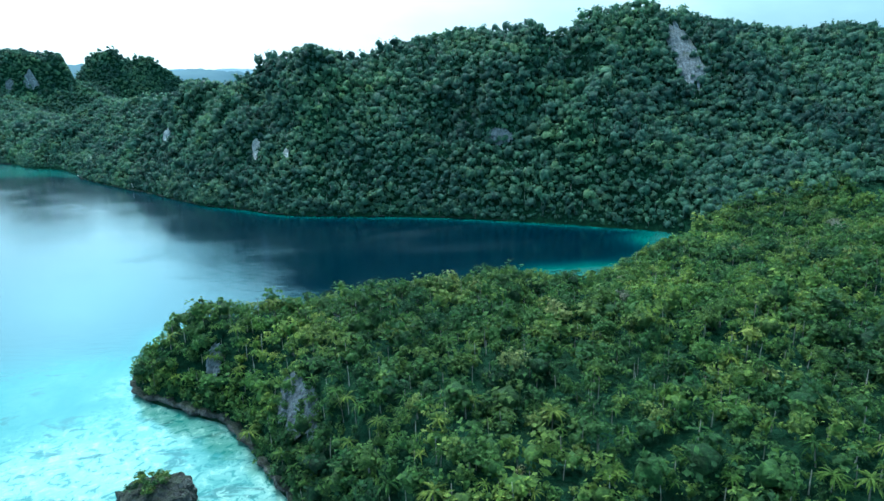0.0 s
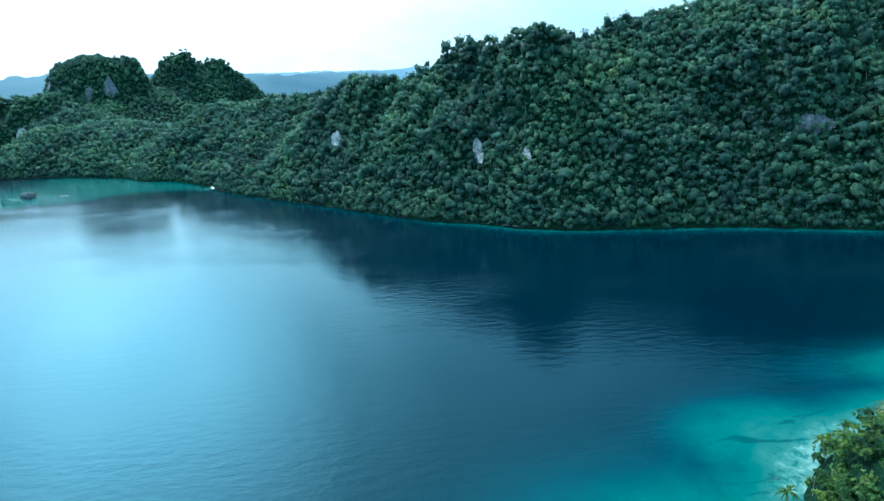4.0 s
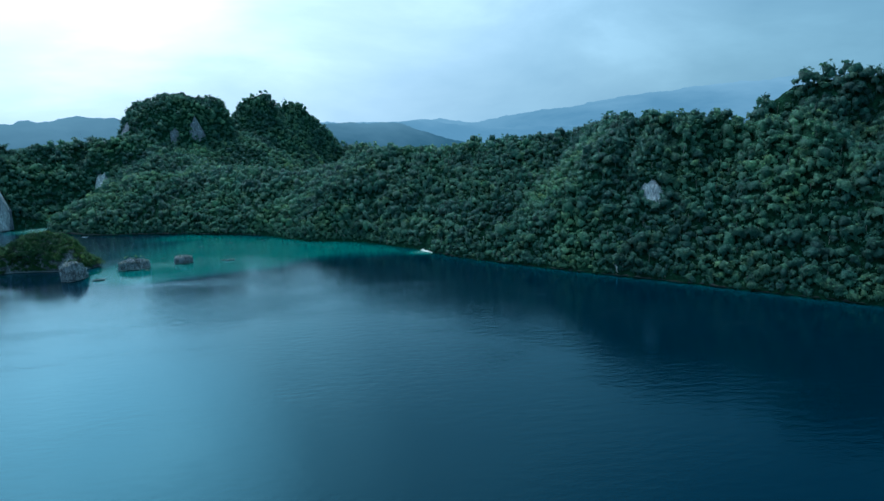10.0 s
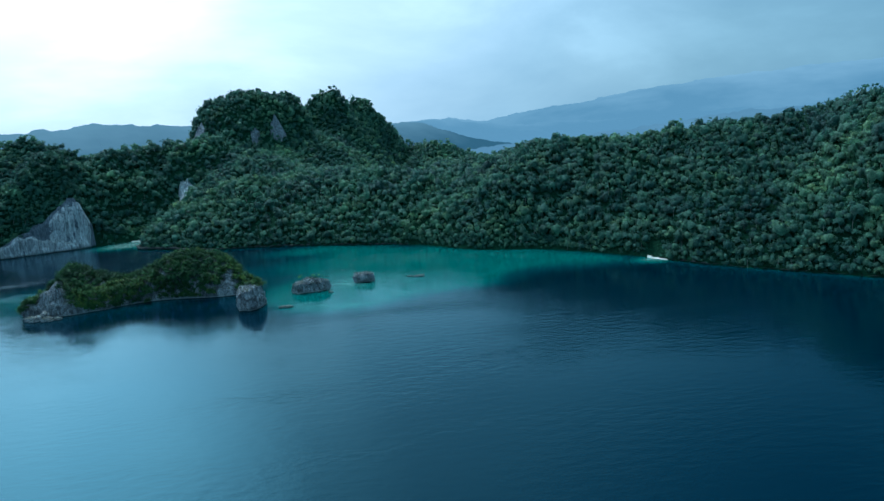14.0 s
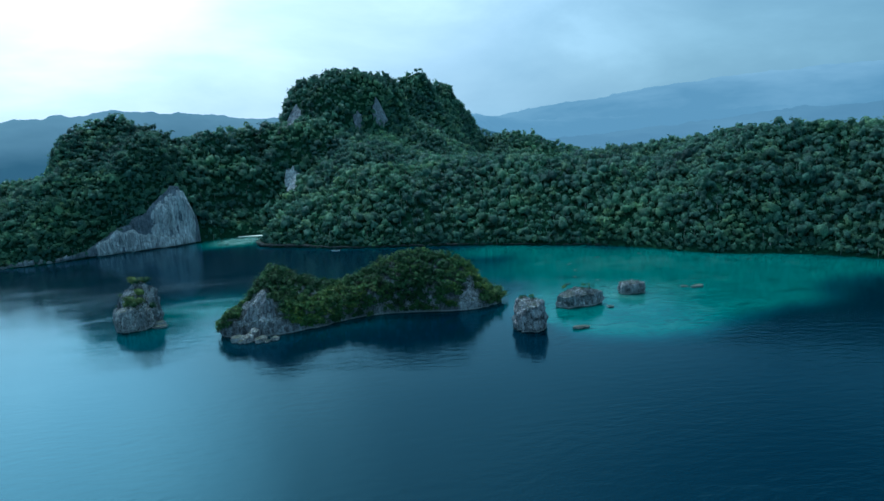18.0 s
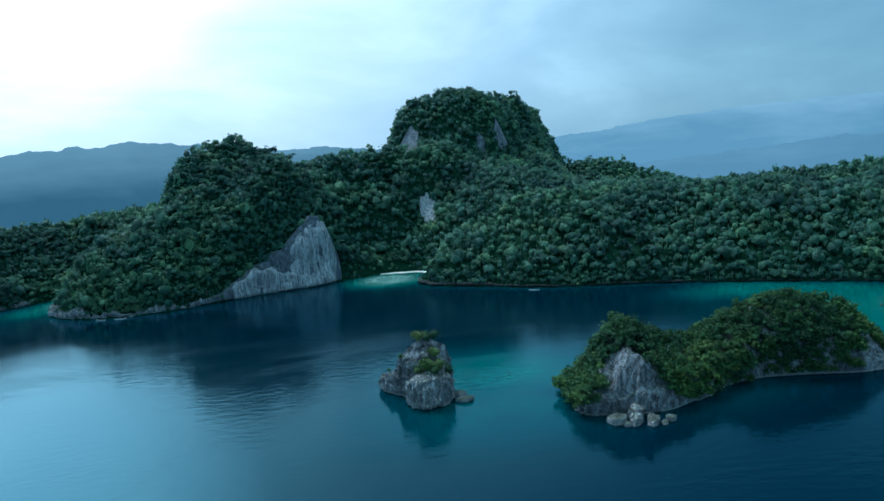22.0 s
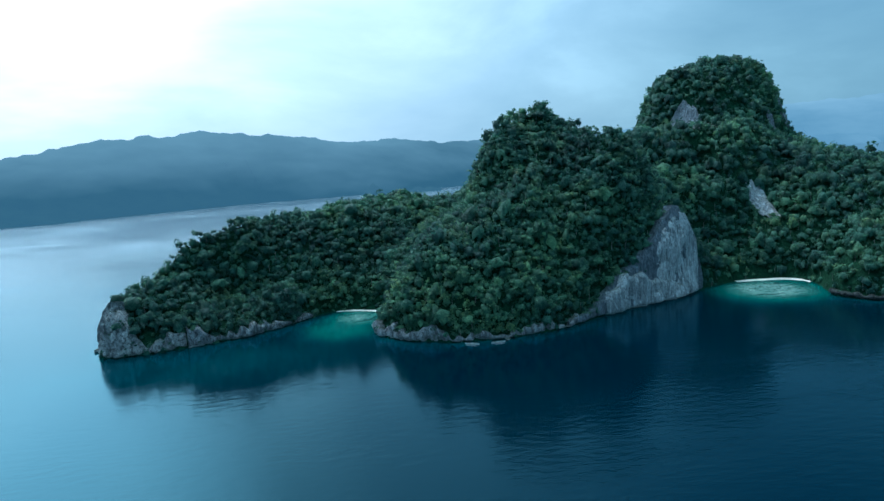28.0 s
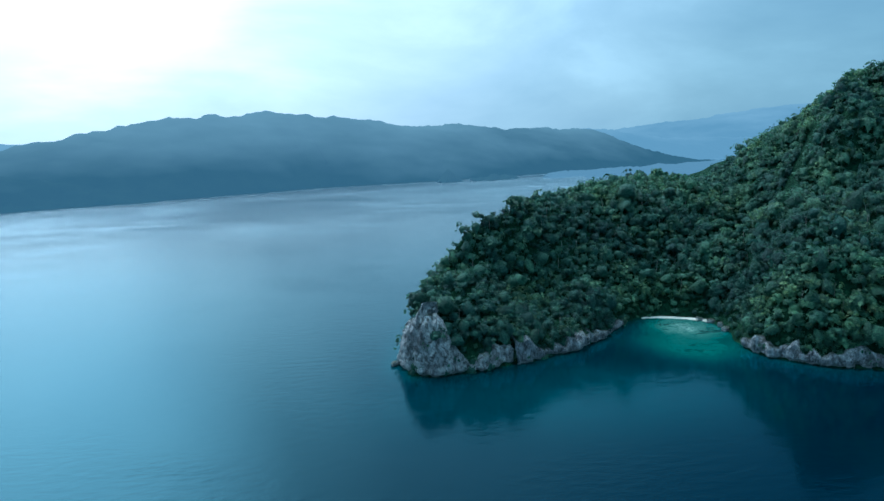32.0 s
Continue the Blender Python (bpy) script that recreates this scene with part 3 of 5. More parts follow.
def crown_shape(rng, sprigs, size, lobes=6, wide=1.0, deep=0.0, least=0.42, core=1.0):
    """A broadleaf crown about 9 units wide: lobed body of foliage with sprigs of leaves standing off it. Base at the origin."""
    v, f = icosphere()
    mids = rng.normal(0, 1, (lobes, 3)) * (1, 1, 0.7) + (0, 0, 0.35)
    mids /= np.linalg.norm(mids, axis=1)[:, None]
    f = f[v[f].mean(1)[:, 2] > -0.3]
    swell = rng.uniform(least, 1.05, len(v))
    body = v * swell[:, None] * (3.4 * wide * core, 3.4 * wide * core, (2.6 + deep) * core) + (0, 0, 6.0 - deep * 0.8)
    hub = mids * rng.uniform(0.45, 0.75, (lobes, 1)) * (3.9 * wide, 3.9 * wide, 2.9 + deep) + (0, 0, 6.2 - deep * 0.8)
    reach = rng.uniform(1.0, 2.1, lobes)
    pick = rng.integers(0, lobes, sprigs)
    way = rng.normal(0, 1, (sprigs, 3)) + (0, 0, 0.75)
    way /= np.linalg.norm(way, axis=1)[:, None]
    place = hub[pick] + way * reach[pick, None] * (1, 1, 0.8) * rng.uniform(0.7, 1.15, (sprigs, 1))
    face = way + (0, 0, 0.5) + rng.normal(0, 0.5, (sprigs, 3))
    face /= np.linalg.norm(face, axis=1)[:, None]
    side = np.cross(face, rng.normal(0, 1, (sprigs, 3)))
    side /= np.linalg.norm(side, axis=1)[:, None]
    up = np.cross(face, side)
    s = size * rng.uniform(0.5, 1.3, (sprigs, 1))
    quad = np.stack([place + side * s, place + up * s * 0.55 + face * s * 0.3, place - side * s * 0.9, place - up * s * 0.6 - face * s * 0.1], 1)
    i = len(v) + np.arange(sprigs)[:, None] * 4
    return np.concatenate([body, quad.reshape(-1, 3)]), np.concatenate([f, i + np.array([[0, 1, 2]]), i + np.array([[0, 2, 3]])])


def stem_shape(h, r, lean=0.0, sides=4):
    a = np.arange(sides) * 2 * np.pi / sides
    ring = np.stack([np.cos(a), np.sin(a), np.zeros(sides)], 1)
    v = np.concatenate([ring * r + (0, 0, -1.5), ring * r * 0.75 + (lean * 0.4, 0, h * 0.5), ring * r * 0.5 + (lean, 0, h)])
    f = []
    for k in range(2):
        for n in range(sides):
            m = (n + 1) % sides
            f += [(k * sides + n, k * sides + m, k * sides + sides + m), (k * sides + n, k * sides + sides + m, k * sides + sides + n)]
    return v, np.array(f)


def palm_shape(rng, fronds=11, h=9.0, reach=3.4):
    """Drooping fronds with a fold along the rib, round the top of a stem of height h."""
    verts, faces, at = [], [], 0
    for n in range(fronds):
        a = n * 2 * np.pi / fronds + rng.uniform(-0.25, 0.25)
        rise, ln = rng.uniform(-0.1, 1.2), reach * rng.uniform(0.8, 1.15)
        out = np.array([np.cos(a), np.sin(a), 0])
        side = np.array([-np.sin(a), np.cos(a), 0])
        for k in range(4):
            u = k / 3
            mid = np.array([0, 0, h]) + out * ln * u + np.array([0, 0, 1]) * ln * (rise * u - (0.55 + 0.5 * rise) * u * u)
            w = 0.26 * np.sin(np.pi * (0.18 + 0.8 * u)) * reach / 3.4
            verts += [mid + side * w - (0, 0, w * 0.5), mid, mid - side * w - (0, 0, w * 0.5)]
        for k in range(3):
            b = at + 3 * k
            faces += [(b, b + 1, b + 4), (b, b + 4, b + 3), (b + 1, b + 2, b + 5), (b + 1, b + 5, b + 4)]
        at += 12
    return np.array(verts), np.array(faces)


def planted(name, kinds, places, turns, sizes, rng, mat, label, category, inner=12):
    """One mesh of many plants of the kinds given, each with its own tint; the first points of each are its inner body,
    tinted darker as painted shade.
    """
    verts, faces, tints, at = [], [], [], 0
    which = rng.integers(0, len(kinds), len(places))
    for k, (v, f) in enumerate(kinds):
        sel = which == k
        n = int(sel.sum())
        if not n:
            continue
        c, s = np.cos(turns[sel])[:, None], np.sin(turns[sel])[:, None]
        sx = sizes[sel][:, None]
        tall = sx * rng.uniform(0.85, 1.2, (n, 1))
        x = (v[None, :, 0] * c - v[None, :, 1] * s) * sx + places[sel][:, :1]
        y = (v[None, :, 0] * s + v[None, :, 1] * c) * sx + places[sel][:, 1:2]
        z = v[None, :, 2] * tall + places[sel][:, 2:3]
        verts.append(np.stack([x, y, z], -1).reshape(-1, 3))
        faces.append((f[None] + (np.arange(n) * len(v))[:, None, None] + at).reshape(-1, 3))
        wave = 0.5 + 0.5 * wobble(places[sel][:, 0], places[sel][:, 1] + places[sel][:, 2], 24, 3.3)
        # darker tint on the inner points paints the shade inside a crown
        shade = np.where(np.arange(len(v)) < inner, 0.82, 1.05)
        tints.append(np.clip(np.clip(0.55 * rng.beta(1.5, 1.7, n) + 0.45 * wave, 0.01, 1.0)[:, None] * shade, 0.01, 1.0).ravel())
        at += n * len(v)
    me = mesh_of(name, np.concatenate(verts), np.concatenate(faces), True, [("tint", np.concatenate(tints))])
    return shown(name, me, mat, label, category, kind="stuff")


def scattered(x0, x1, y0, y1, step, rng, least=-0.55):
    """Places on the land, evenly spaced along the slope from south to north, none on slopes that fall northwards more steeply than least."""
    xs, ys = np.arange(x0, x1, step), np.arange(y0, y1, 2.0)
    gx, gy = np.meshgrid(xs, ys, indexing="ij")
    gz, gd = height_at(gx, gy)
    rise = np.gradient(gz, 2.0, axis=1)
    away = np.gradient(gz, step, axis=0)
    arc = np.cumsum(np.where(gd > 0, 2.0 * np.sqrt(1 + np.minimum(rise, 4) ** 2 + np.minimum(np.abs(away), 3) ** 2), 0.001), axis=1)
    out = []
    for k, x in enumerate(xs):
        want = np.arange(rng.uniform(0, step), arc[k, -1], step)
        want = want + rng.uniform(-0.42, 0.42, want.size) * step
        out.append(np.stack([x + rng.uniform(-0.45, 0.45, want.size) * step, np.interp(want, arc[k], ys)], 1))
    x, y = np.concatenate(out).T
    z, d = height_at(x, y)
    north = height_at(x, y + 2.0)[0]
    ok = (d > 0.5) & ((north - z) / 2 > least)
    return x[ok], y[ok], z[ok], d[ok]


# bare rock faces: centre, width, height, stone
OUTCROPS = [(-180, 622, 54, 9, 18, WHITE_ROCK), (-143, 640, 52, 6, 10, WHITE_ROCK), (-320, 756, 61, 13, 18, WHITE_ROCK), (60, 545, 67, 20, 12, WEATHERED), (-1024, 1332, 62, 18, 30, WHITE_ROCK), (-905, 1416, 146, 22, 42, WEATHERED), (-938, 1410, 132, 12, 26, WEATHERED), (-1036, 1402, 148, 32, 44, WEATHERED), (240, 606, 134, 24, 60, WEATHERED), (-45, 199, 19, 15, 12, STAINED), (-84, 221, 18, 7, 9, STAINED)]
# bare places: centre, reach
BARE = [(-1128, 1236, 7), (-1143, 1228, 9), (-1158, 1220, 8), (-1172, 1213, 7), (-1136, 1240, 8), (-1040, 1249, 5), (-1060, 1253, 5), (-1393, 1257, 5), (-1383, 1251, 4), (-502, 876, 7)]


def forest():
    rng = np.random.default_rng(4)
    far_kinds = [crown_shape(rng, 15, 1.05, 7, rng.uniform(0.8, 1.25), rng.uniform(0.3, 2.0), 0.5, 0.98) for _ in range(18)]
    mid_kinds = [crown_shape(rng, 31, 0.95, 10, rng.uniform(0.7, 1.25), rng.uniform(0.0, 2.4), 0.42) for _ in range(18)]
    near_kinds = [crown_shape(rng, 66, 0.74, 12, rng.uniform(0.75, 1.3), rng.uniform(0.0, 1.6), 0.4, 0.7) for _ in range(12)]
    regions = [(-1600, -1150, 1100, 1420, 4.1, mid_kinds), (-1150, -640, 930, 1880, 6.2, far_kinds), (-640, -250, 560, 1300, 4.4, far_kinds), (-250, 420, 420, 760, 4.3, far_kinds), (-640, -380, 1300, 1880, 11.0, far_kinds), (-250, 420, 760, 1300, 14.0, far_kinds)]
    for x0, x1, y0, y1, step, kinds in regions:
        x, y, z, d = scattered(x0, x1, y0, y1, step, rng)
        ok = d > 0.4
        for cx, cy, r in BARE:
            ok &= np.hypot(x - cx, y - cy) > r
        for cx, cy, cz, w, h, _ in OUTCROPS:
            ok &= (((x - cx) / (w * 0.5)) ** 2 + ((z + 2 - cz) / (h * 0.5)) ** 2 > 1) | (np.abs(y - cy) > 50) | ((rng.random(x.size) < 0.06) & (w > 14))
        x, y, z, d = x[ok], y[ok], z[ok], d[ok]
        size = (rng.gamma(7.0, 0.122, x.size) * np.interp(step, [4.0, 4.6, 6.2, 14], [0.96, 1.04, 1.22, 2.3])).clip(0.45, 2.0) * np.where(d < 4, 0.75, 1.0)
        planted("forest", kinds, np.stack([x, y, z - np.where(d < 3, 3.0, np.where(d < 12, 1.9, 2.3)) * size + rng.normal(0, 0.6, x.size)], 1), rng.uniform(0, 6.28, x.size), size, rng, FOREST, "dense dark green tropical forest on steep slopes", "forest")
    x, y, z, d = scattered(-140, 290, 90, 432, 5.1, rng, -9.0)
    ok = (d > 0.5) & (y < 445)
    x, y, z, d = x[ok], y[ok], z[ok], d[ok]
    size = rng.gamma(4.5, 0.175, x.size).clip(0.38, 1.8) * np.where(d < 5, 0.65, 1.0)
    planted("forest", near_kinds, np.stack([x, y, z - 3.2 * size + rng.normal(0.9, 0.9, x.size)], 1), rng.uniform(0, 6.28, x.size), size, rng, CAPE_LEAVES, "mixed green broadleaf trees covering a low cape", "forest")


forest()


def single_trees():
    """Palms and taller trees that stand out of the canopy of the cape, each a thing of its own."""
    rng = np.random.default_rng(21)
    dark_palm = [mesh_of("fronds", *palm_shape(rng, rng.integers(17, 24), 8.0, 3.6), False, ()) for _ in range(4)]
    palm_stem = mesh_of("trunk", *stem_shape(8.0, 0.2, 0.0, 5), True)
    crowns = [mesh_of("crown", *crown_shape(rng, 240, 0.5, 12, 1.05, 0.0, 0.42, 0.7), True) for _ in range(5)]
    tree_stem = mesh_of("trunk", *stem_shape(6.5, 0.3, 0.0, 6), True)
    for me in dark_palm:
        me.materials.append(PALM)
    for me in crowns:
        me.materials.append(CAPE_LEAVES)
    palm_stem.materials.append(BARK), tree_stem.materials.append(BARK)

    def stand(name, stem, top, x, y, z, size, lean, turn, label, group, top_name):
        base = tagged(new(name), label, "tree", group)
        base.matrix_world = Matrix.LocRotScale(Vector((x, y, z)) * SCALE, Euler((lean[0], lean[1], turn)), Vector((size, size, size)))
        for part_name, me in (("trunk", stem), (top_name, top)):
            ob = new(part_name, me)
            ob.parent = base

    x, y, z, d = scattered(-125, 250, 100, 420, 11.0, rng, -9.0)
    pick = rng.permutation(x.size)
    for n in pick[:190]:
        stand("palm_tree", palm_stem, dark_palm[n % 4], x[n], y[n], z[n] - 2.6, rng.uniform(0.85, 1.25), rng.normal(0, 0.1, 2), rng.uniform(0, 6.28), "palm with yellow-green drooping fronds above the canopy", "palms of the cape", "fronds")
    for n in pick[190:300]:
        stand("broadleaf_tree", tree_stem, crowns[n % 5], x[n], y[n], z[n] - 1.6, rng.uniform(0.8, 1.35), rng.normal(0, 0.04, 2), rng.uniform(0, 6.28), "tall broadleaf tree with a pale trunk above the canopy", "tall trees of the cape", "crown")
    brown = leaf_material("russet_leaves", [(0.0, (0.12, 0.09, 0.09)), (1.0, (0.24, 0.19, 0.18))])
    russet = mesh_of("crown", *crown_shape(rng, 220, 0.5, 10, 1.2), True)
    russet.materials.append(brown)
    stand("broadleaf_tree", tree_stem, russet, 6, 296, 1.0, 1.15, (0, 0), 0.4, "russet-leaved tree at the edge of the reef", "tall trees of the cape", "crown")
    shore = [(-127, 246), (-112, 256), (-96, 262), (-78, 268), (-60, 276), (-38, 281), (-14, 288), (20, 296)]
    for n, (px, py) in enumerate(shore):
        pz = float(height_at(np.array([px + 2.0]), np.array([py - 5.0]))[0][0])
        stand("palm_tree", palm_stem, dark_palm[n % 4], px + 2, py - 5, pz, rng.uniform(0.8, 1.05), (rng.uniform(-0.25, -0.05), rng.normal(0, 0.1)), 0.0, "slender coconut palm leaning over the shore", "palms of the cape", "fronds")


single_trees()


def bare_trunks():
    """Thin pale trunks that show between the crowns of the cape."""
    rng = np.random.default_rng(8)
    x, y, z, d = scattered(-125, 260, 95, 425, 9.0, rng, -9.0)
    planted("bare_trunks", [stem_shape(rng.uniform(3.4, 5.6), 0.17, rng.uniform(-0.9, 0.9), 4) for _ in range(5)], np.stack([x, y, z], 1), rng.uniform(0, 6.28, x.size), rng.uniform(0.8, 1.2, x.size), rng, BARK, "thin pale trunks standing among the trees", "trunks", 0)

    for n, (x0, x1, y0, y1) in enumerate(((-1600, -1150, 1100, 1420), (-640, -200, 560, 1000), (-200, 400, 420, 700), (-1150, -640, 1000, 1300))):
        x, y, z, d = scattered(x0, x1, y0, y1, 17.0, rng)
        planted("bare_trunks", [stem_shape(rng.uniform(4.5, 6.2), 0.17, rng.uniform(-1.0, 1.0), 3) for _ in range(5)], np.stack([x, y - 1.5, z], 1), rng.uniform(0, 6.28, x.size), rng.uniform(0.8, 1.25, x.size), rng, BARK, "thin pale trunks showing out of the forest", "trunks", 0)


bare_trunks()


def palm_scrub():
    """Low palms and pandans crowding the cape between the trees."""
    rng = np.random.default_rng(17)
    x, y, z, d = scattered(-128, 270, 95, 428, 9.4, rng, -9.0)
    size = rng.uniform(0.55, 0.95, x.size)
    planted("palm_scrub", [palm_shape(rng, int(rng.integers(12, 16)), 8.2, 3.4) for _ in range(6)], np.stack([x, y, z - 4.2 * size + 1.6], 1), rng.uniform(0, 6.28, x.size), size, rng, PALM, "small yellow-green palms crowding the cape", "palms", 0)


palm_scrub()


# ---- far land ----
# both colours of each are haze, given off as emission
FAR_GREEN = far_haze_material("far_forest_haze", (0.05, 0.125, 0.18), (0.17, 0.30, 0.365), 170, 0.86)
FAR_ISLET = far_haze_material("strait_forest_haze", (0.060, 0.140, 0.195), (0.09, 0.18, 0.235), 90, 0.85)
FAR_MIST = far_haze_material("misty_forest", (0.15, 0.29, 0.38), (0.27, 0.43, 0.51), 400, 0.97)
FAR_BLUE = far_haze_material("farther_forest_haze", (0.13, 0.25, 0.33), (0.22, 0.38, 0.46), 240, 0.96)


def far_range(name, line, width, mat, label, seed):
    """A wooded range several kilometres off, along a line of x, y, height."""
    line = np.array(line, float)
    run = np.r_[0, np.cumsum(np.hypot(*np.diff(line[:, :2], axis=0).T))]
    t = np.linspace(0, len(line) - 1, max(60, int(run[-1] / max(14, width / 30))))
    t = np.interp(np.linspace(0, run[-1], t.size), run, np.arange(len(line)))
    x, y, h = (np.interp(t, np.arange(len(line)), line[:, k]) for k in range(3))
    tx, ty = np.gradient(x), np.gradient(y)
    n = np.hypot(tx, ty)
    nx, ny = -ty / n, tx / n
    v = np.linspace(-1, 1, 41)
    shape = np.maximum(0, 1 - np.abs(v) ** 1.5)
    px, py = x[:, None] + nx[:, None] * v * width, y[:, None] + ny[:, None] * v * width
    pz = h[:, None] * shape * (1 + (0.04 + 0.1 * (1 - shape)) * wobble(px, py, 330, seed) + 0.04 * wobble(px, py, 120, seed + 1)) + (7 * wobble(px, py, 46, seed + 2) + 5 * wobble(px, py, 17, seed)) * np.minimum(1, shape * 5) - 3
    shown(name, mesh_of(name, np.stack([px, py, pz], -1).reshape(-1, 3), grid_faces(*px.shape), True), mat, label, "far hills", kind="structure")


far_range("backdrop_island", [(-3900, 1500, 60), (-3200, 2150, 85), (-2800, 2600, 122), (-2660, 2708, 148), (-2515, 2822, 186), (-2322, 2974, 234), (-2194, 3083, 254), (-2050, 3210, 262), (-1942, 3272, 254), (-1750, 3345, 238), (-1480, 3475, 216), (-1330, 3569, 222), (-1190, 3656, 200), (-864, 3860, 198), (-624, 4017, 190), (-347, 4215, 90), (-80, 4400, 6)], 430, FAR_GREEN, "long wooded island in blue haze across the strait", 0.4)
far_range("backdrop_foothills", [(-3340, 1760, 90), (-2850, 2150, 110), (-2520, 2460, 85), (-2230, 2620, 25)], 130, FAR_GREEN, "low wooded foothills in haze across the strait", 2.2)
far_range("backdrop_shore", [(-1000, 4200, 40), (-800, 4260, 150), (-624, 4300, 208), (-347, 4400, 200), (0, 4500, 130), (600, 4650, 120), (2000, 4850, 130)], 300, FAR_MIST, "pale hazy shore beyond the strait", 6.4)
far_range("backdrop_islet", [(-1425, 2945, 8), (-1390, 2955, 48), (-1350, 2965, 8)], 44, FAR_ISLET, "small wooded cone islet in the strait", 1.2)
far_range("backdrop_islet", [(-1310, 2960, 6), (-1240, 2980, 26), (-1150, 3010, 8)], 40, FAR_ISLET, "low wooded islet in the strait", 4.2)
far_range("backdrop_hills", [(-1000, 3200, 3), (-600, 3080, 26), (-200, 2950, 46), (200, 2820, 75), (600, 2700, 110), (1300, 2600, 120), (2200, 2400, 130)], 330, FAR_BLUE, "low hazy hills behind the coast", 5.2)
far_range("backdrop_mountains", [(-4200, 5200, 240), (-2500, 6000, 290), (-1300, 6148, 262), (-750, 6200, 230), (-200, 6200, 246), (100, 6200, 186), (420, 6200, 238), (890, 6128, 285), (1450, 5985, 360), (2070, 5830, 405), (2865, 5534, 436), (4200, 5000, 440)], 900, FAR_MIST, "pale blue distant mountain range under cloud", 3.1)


# ---- cliffs along the water ----
def stretch(a, b):
    """The shore between its points nearest to a and b, with a point every 1.2 units, and the ways out to sea."""
    ia, ib = (int(np.argmin(np.hypot(COAST[:, 0] - p[0], COAST[:, 1] - p[1]))) for p in (a, b))
    line = COAST[ia:ib + 1]
    run = np.r_[0, np.cumsum(np.hypot(*np.diff(line, axis=0).T))]
    s = np.arange(0, run[-1], 1.2)
    x, y = np.interp(s, run, line[:, 0]), np.interp(s, run, line[:, 1])
    tx, ty = np.gradient(x), np.gradient(y)
    n = np.hypot(tx, ty)
    return s, x, y, ty / n * -1, tx / n


def cliff(name, a, b, tops, mat, label, lean=0.16, rough=1.0, seed=0.0, ragged=1.0, part_of=(0.0, 1.0), proud=0.0):
    """A rock face with a wave-cut notch; tops: heights from a to b, over that share of the way, standing proud of the face behind it."""
    s, x, y, nx, ny = stretch(a, b)
    sel = (s >= part_of[0] * s[-1]) & (s <= part_of[1] * s[-1])
    s, x, y, nx, ny = s[sel] - s[sel][0], x[sel], y[sel], nx[sel], ny[sel]
    d0 = inland(x + nx * 3, y + ny * 3)
    flip = np.where(d0 > 0, -1.0, 1.0)
    nx, ny = nx * flip, ny * flip
    h = np.interp(s / s[-1], np.linspace(0, 1, len(tops)), tops) * (1 + ragged * 0.22 * wobble(s, s * 0.3, 6, seed)) + ragged * 1.2 * wobble(s, s * 0.1, 2.2, seed + 3)
    h = np.maximum(h, 0.8)
    rows = max(8, int(max(tops) / 1.15))
    f = np.linspace(0, 1, rows)[None, :]
    z = -2.0 + (h[:, None] + 2.0) * f
    notch = -2.6 * np.exp(-((z - 0.3) / 0.8) ** 2)
    flute = 0.9 * wobble(s[:, None] * np.ones_like(z), z * 0.22, 2.4, seed) + 1.8 * wobble(s[:, None] + z * 0.2, z * 0.5, 8, seed + 1) + 0.5 * wobble(s[:, None] * 1.0, z, 1.3, seed + 2)
    swell = np.minimum(1, np.minimum(s, s[-1] - s) / 4)[:, None]
    out = 1.8 + proud * swell - 1.5 * (proud > 0) * (1 - swell) + rough * flute + notch - lean * z - 2.5 * np.maximum(0, f - 0.88) * 8 * np.minimum(1, h[:, None] / 14)
    v = np.stack([x[:, None] + nx[:, None] * out, y[:, None] + ny[:, None] * out, z], -1)
    lip = v[:, -1:] - np.stack([nx, ny, np.full_like(nx, 0.12)], -1)[:, None] * 7
    v = np.concatenate([v, lip], 1)
    shown(name, mesh_of(name, v.reshape(-1, 3), grid_faces(v.shape[0], v.shape[1]), False), mat, label, "cliff", kind="structure")


WALL_A, WALL_B = (-1122, 1234), (-1253, 1163)
cliff("cliff_white", WALL_A, WALL_B, [30, 68, 62, 51, 39, 31, 25, 16, 8, 5, 4], STAINED, "tall limestone cliff stained dark above its pale faces", 0.12, 0.9, 0.3, 0.3)
cliff("cliff_white", WALL_A, WALL_B, [38, 59, 60, 58, 54, 48, 38], WHITE_ROCK, "pale fluted limestone face rising from the sea", 0.11, 1.25, 1.7, 0.35, (0.015, 0.36), 1.6)
cliff("cliff_white", WALL_A, WALL_B, [12, 14, 17, 20, 22, 24, 22, 17, 10], WHITE_ROCK, "lower pale ledge of a limestone cliff", 0.10, 1.5, 4.2, 0.8, (0.2, 0.76), 3.2)
cliff("cliff_white", WALL_A, WALL_B, [4, 8, 12, 14, 13, 9, 4], WHITE_ROCK, "pale buttress at the foot of a limestone cliff", 0.14, 1.3, 6.6, 0.8, (0.12, 0.44), 4.6)
cliff("cliff_rim", (-1246, 1163), (-1385, 1200), [5, 3, 7, 4, 2, 6, 3, 8, 5, 9, 7, 4], ROCK, "grey pitted limestone rim undercut by the sea", 0.1, 1.5, 1.1, 2.0)
cliff("cliff_rim", (-1424, 1246), (-1506, 1187), [3, 5, 2, 7, 5, 8, 4, 9, 12], ROCK, "grey limestone rim below overhanging trees", 0.1, 1.5, 2.7, 2.0)
cliff("cliff_tip", (-1500, 1188), (-1560, 1225), [10, 12, 3, 22, 31, 30, 25, 18, 12], PALE_ROCK, "grey limestone headland cliff", 0.24, 1.7, 3.9, 1.0)
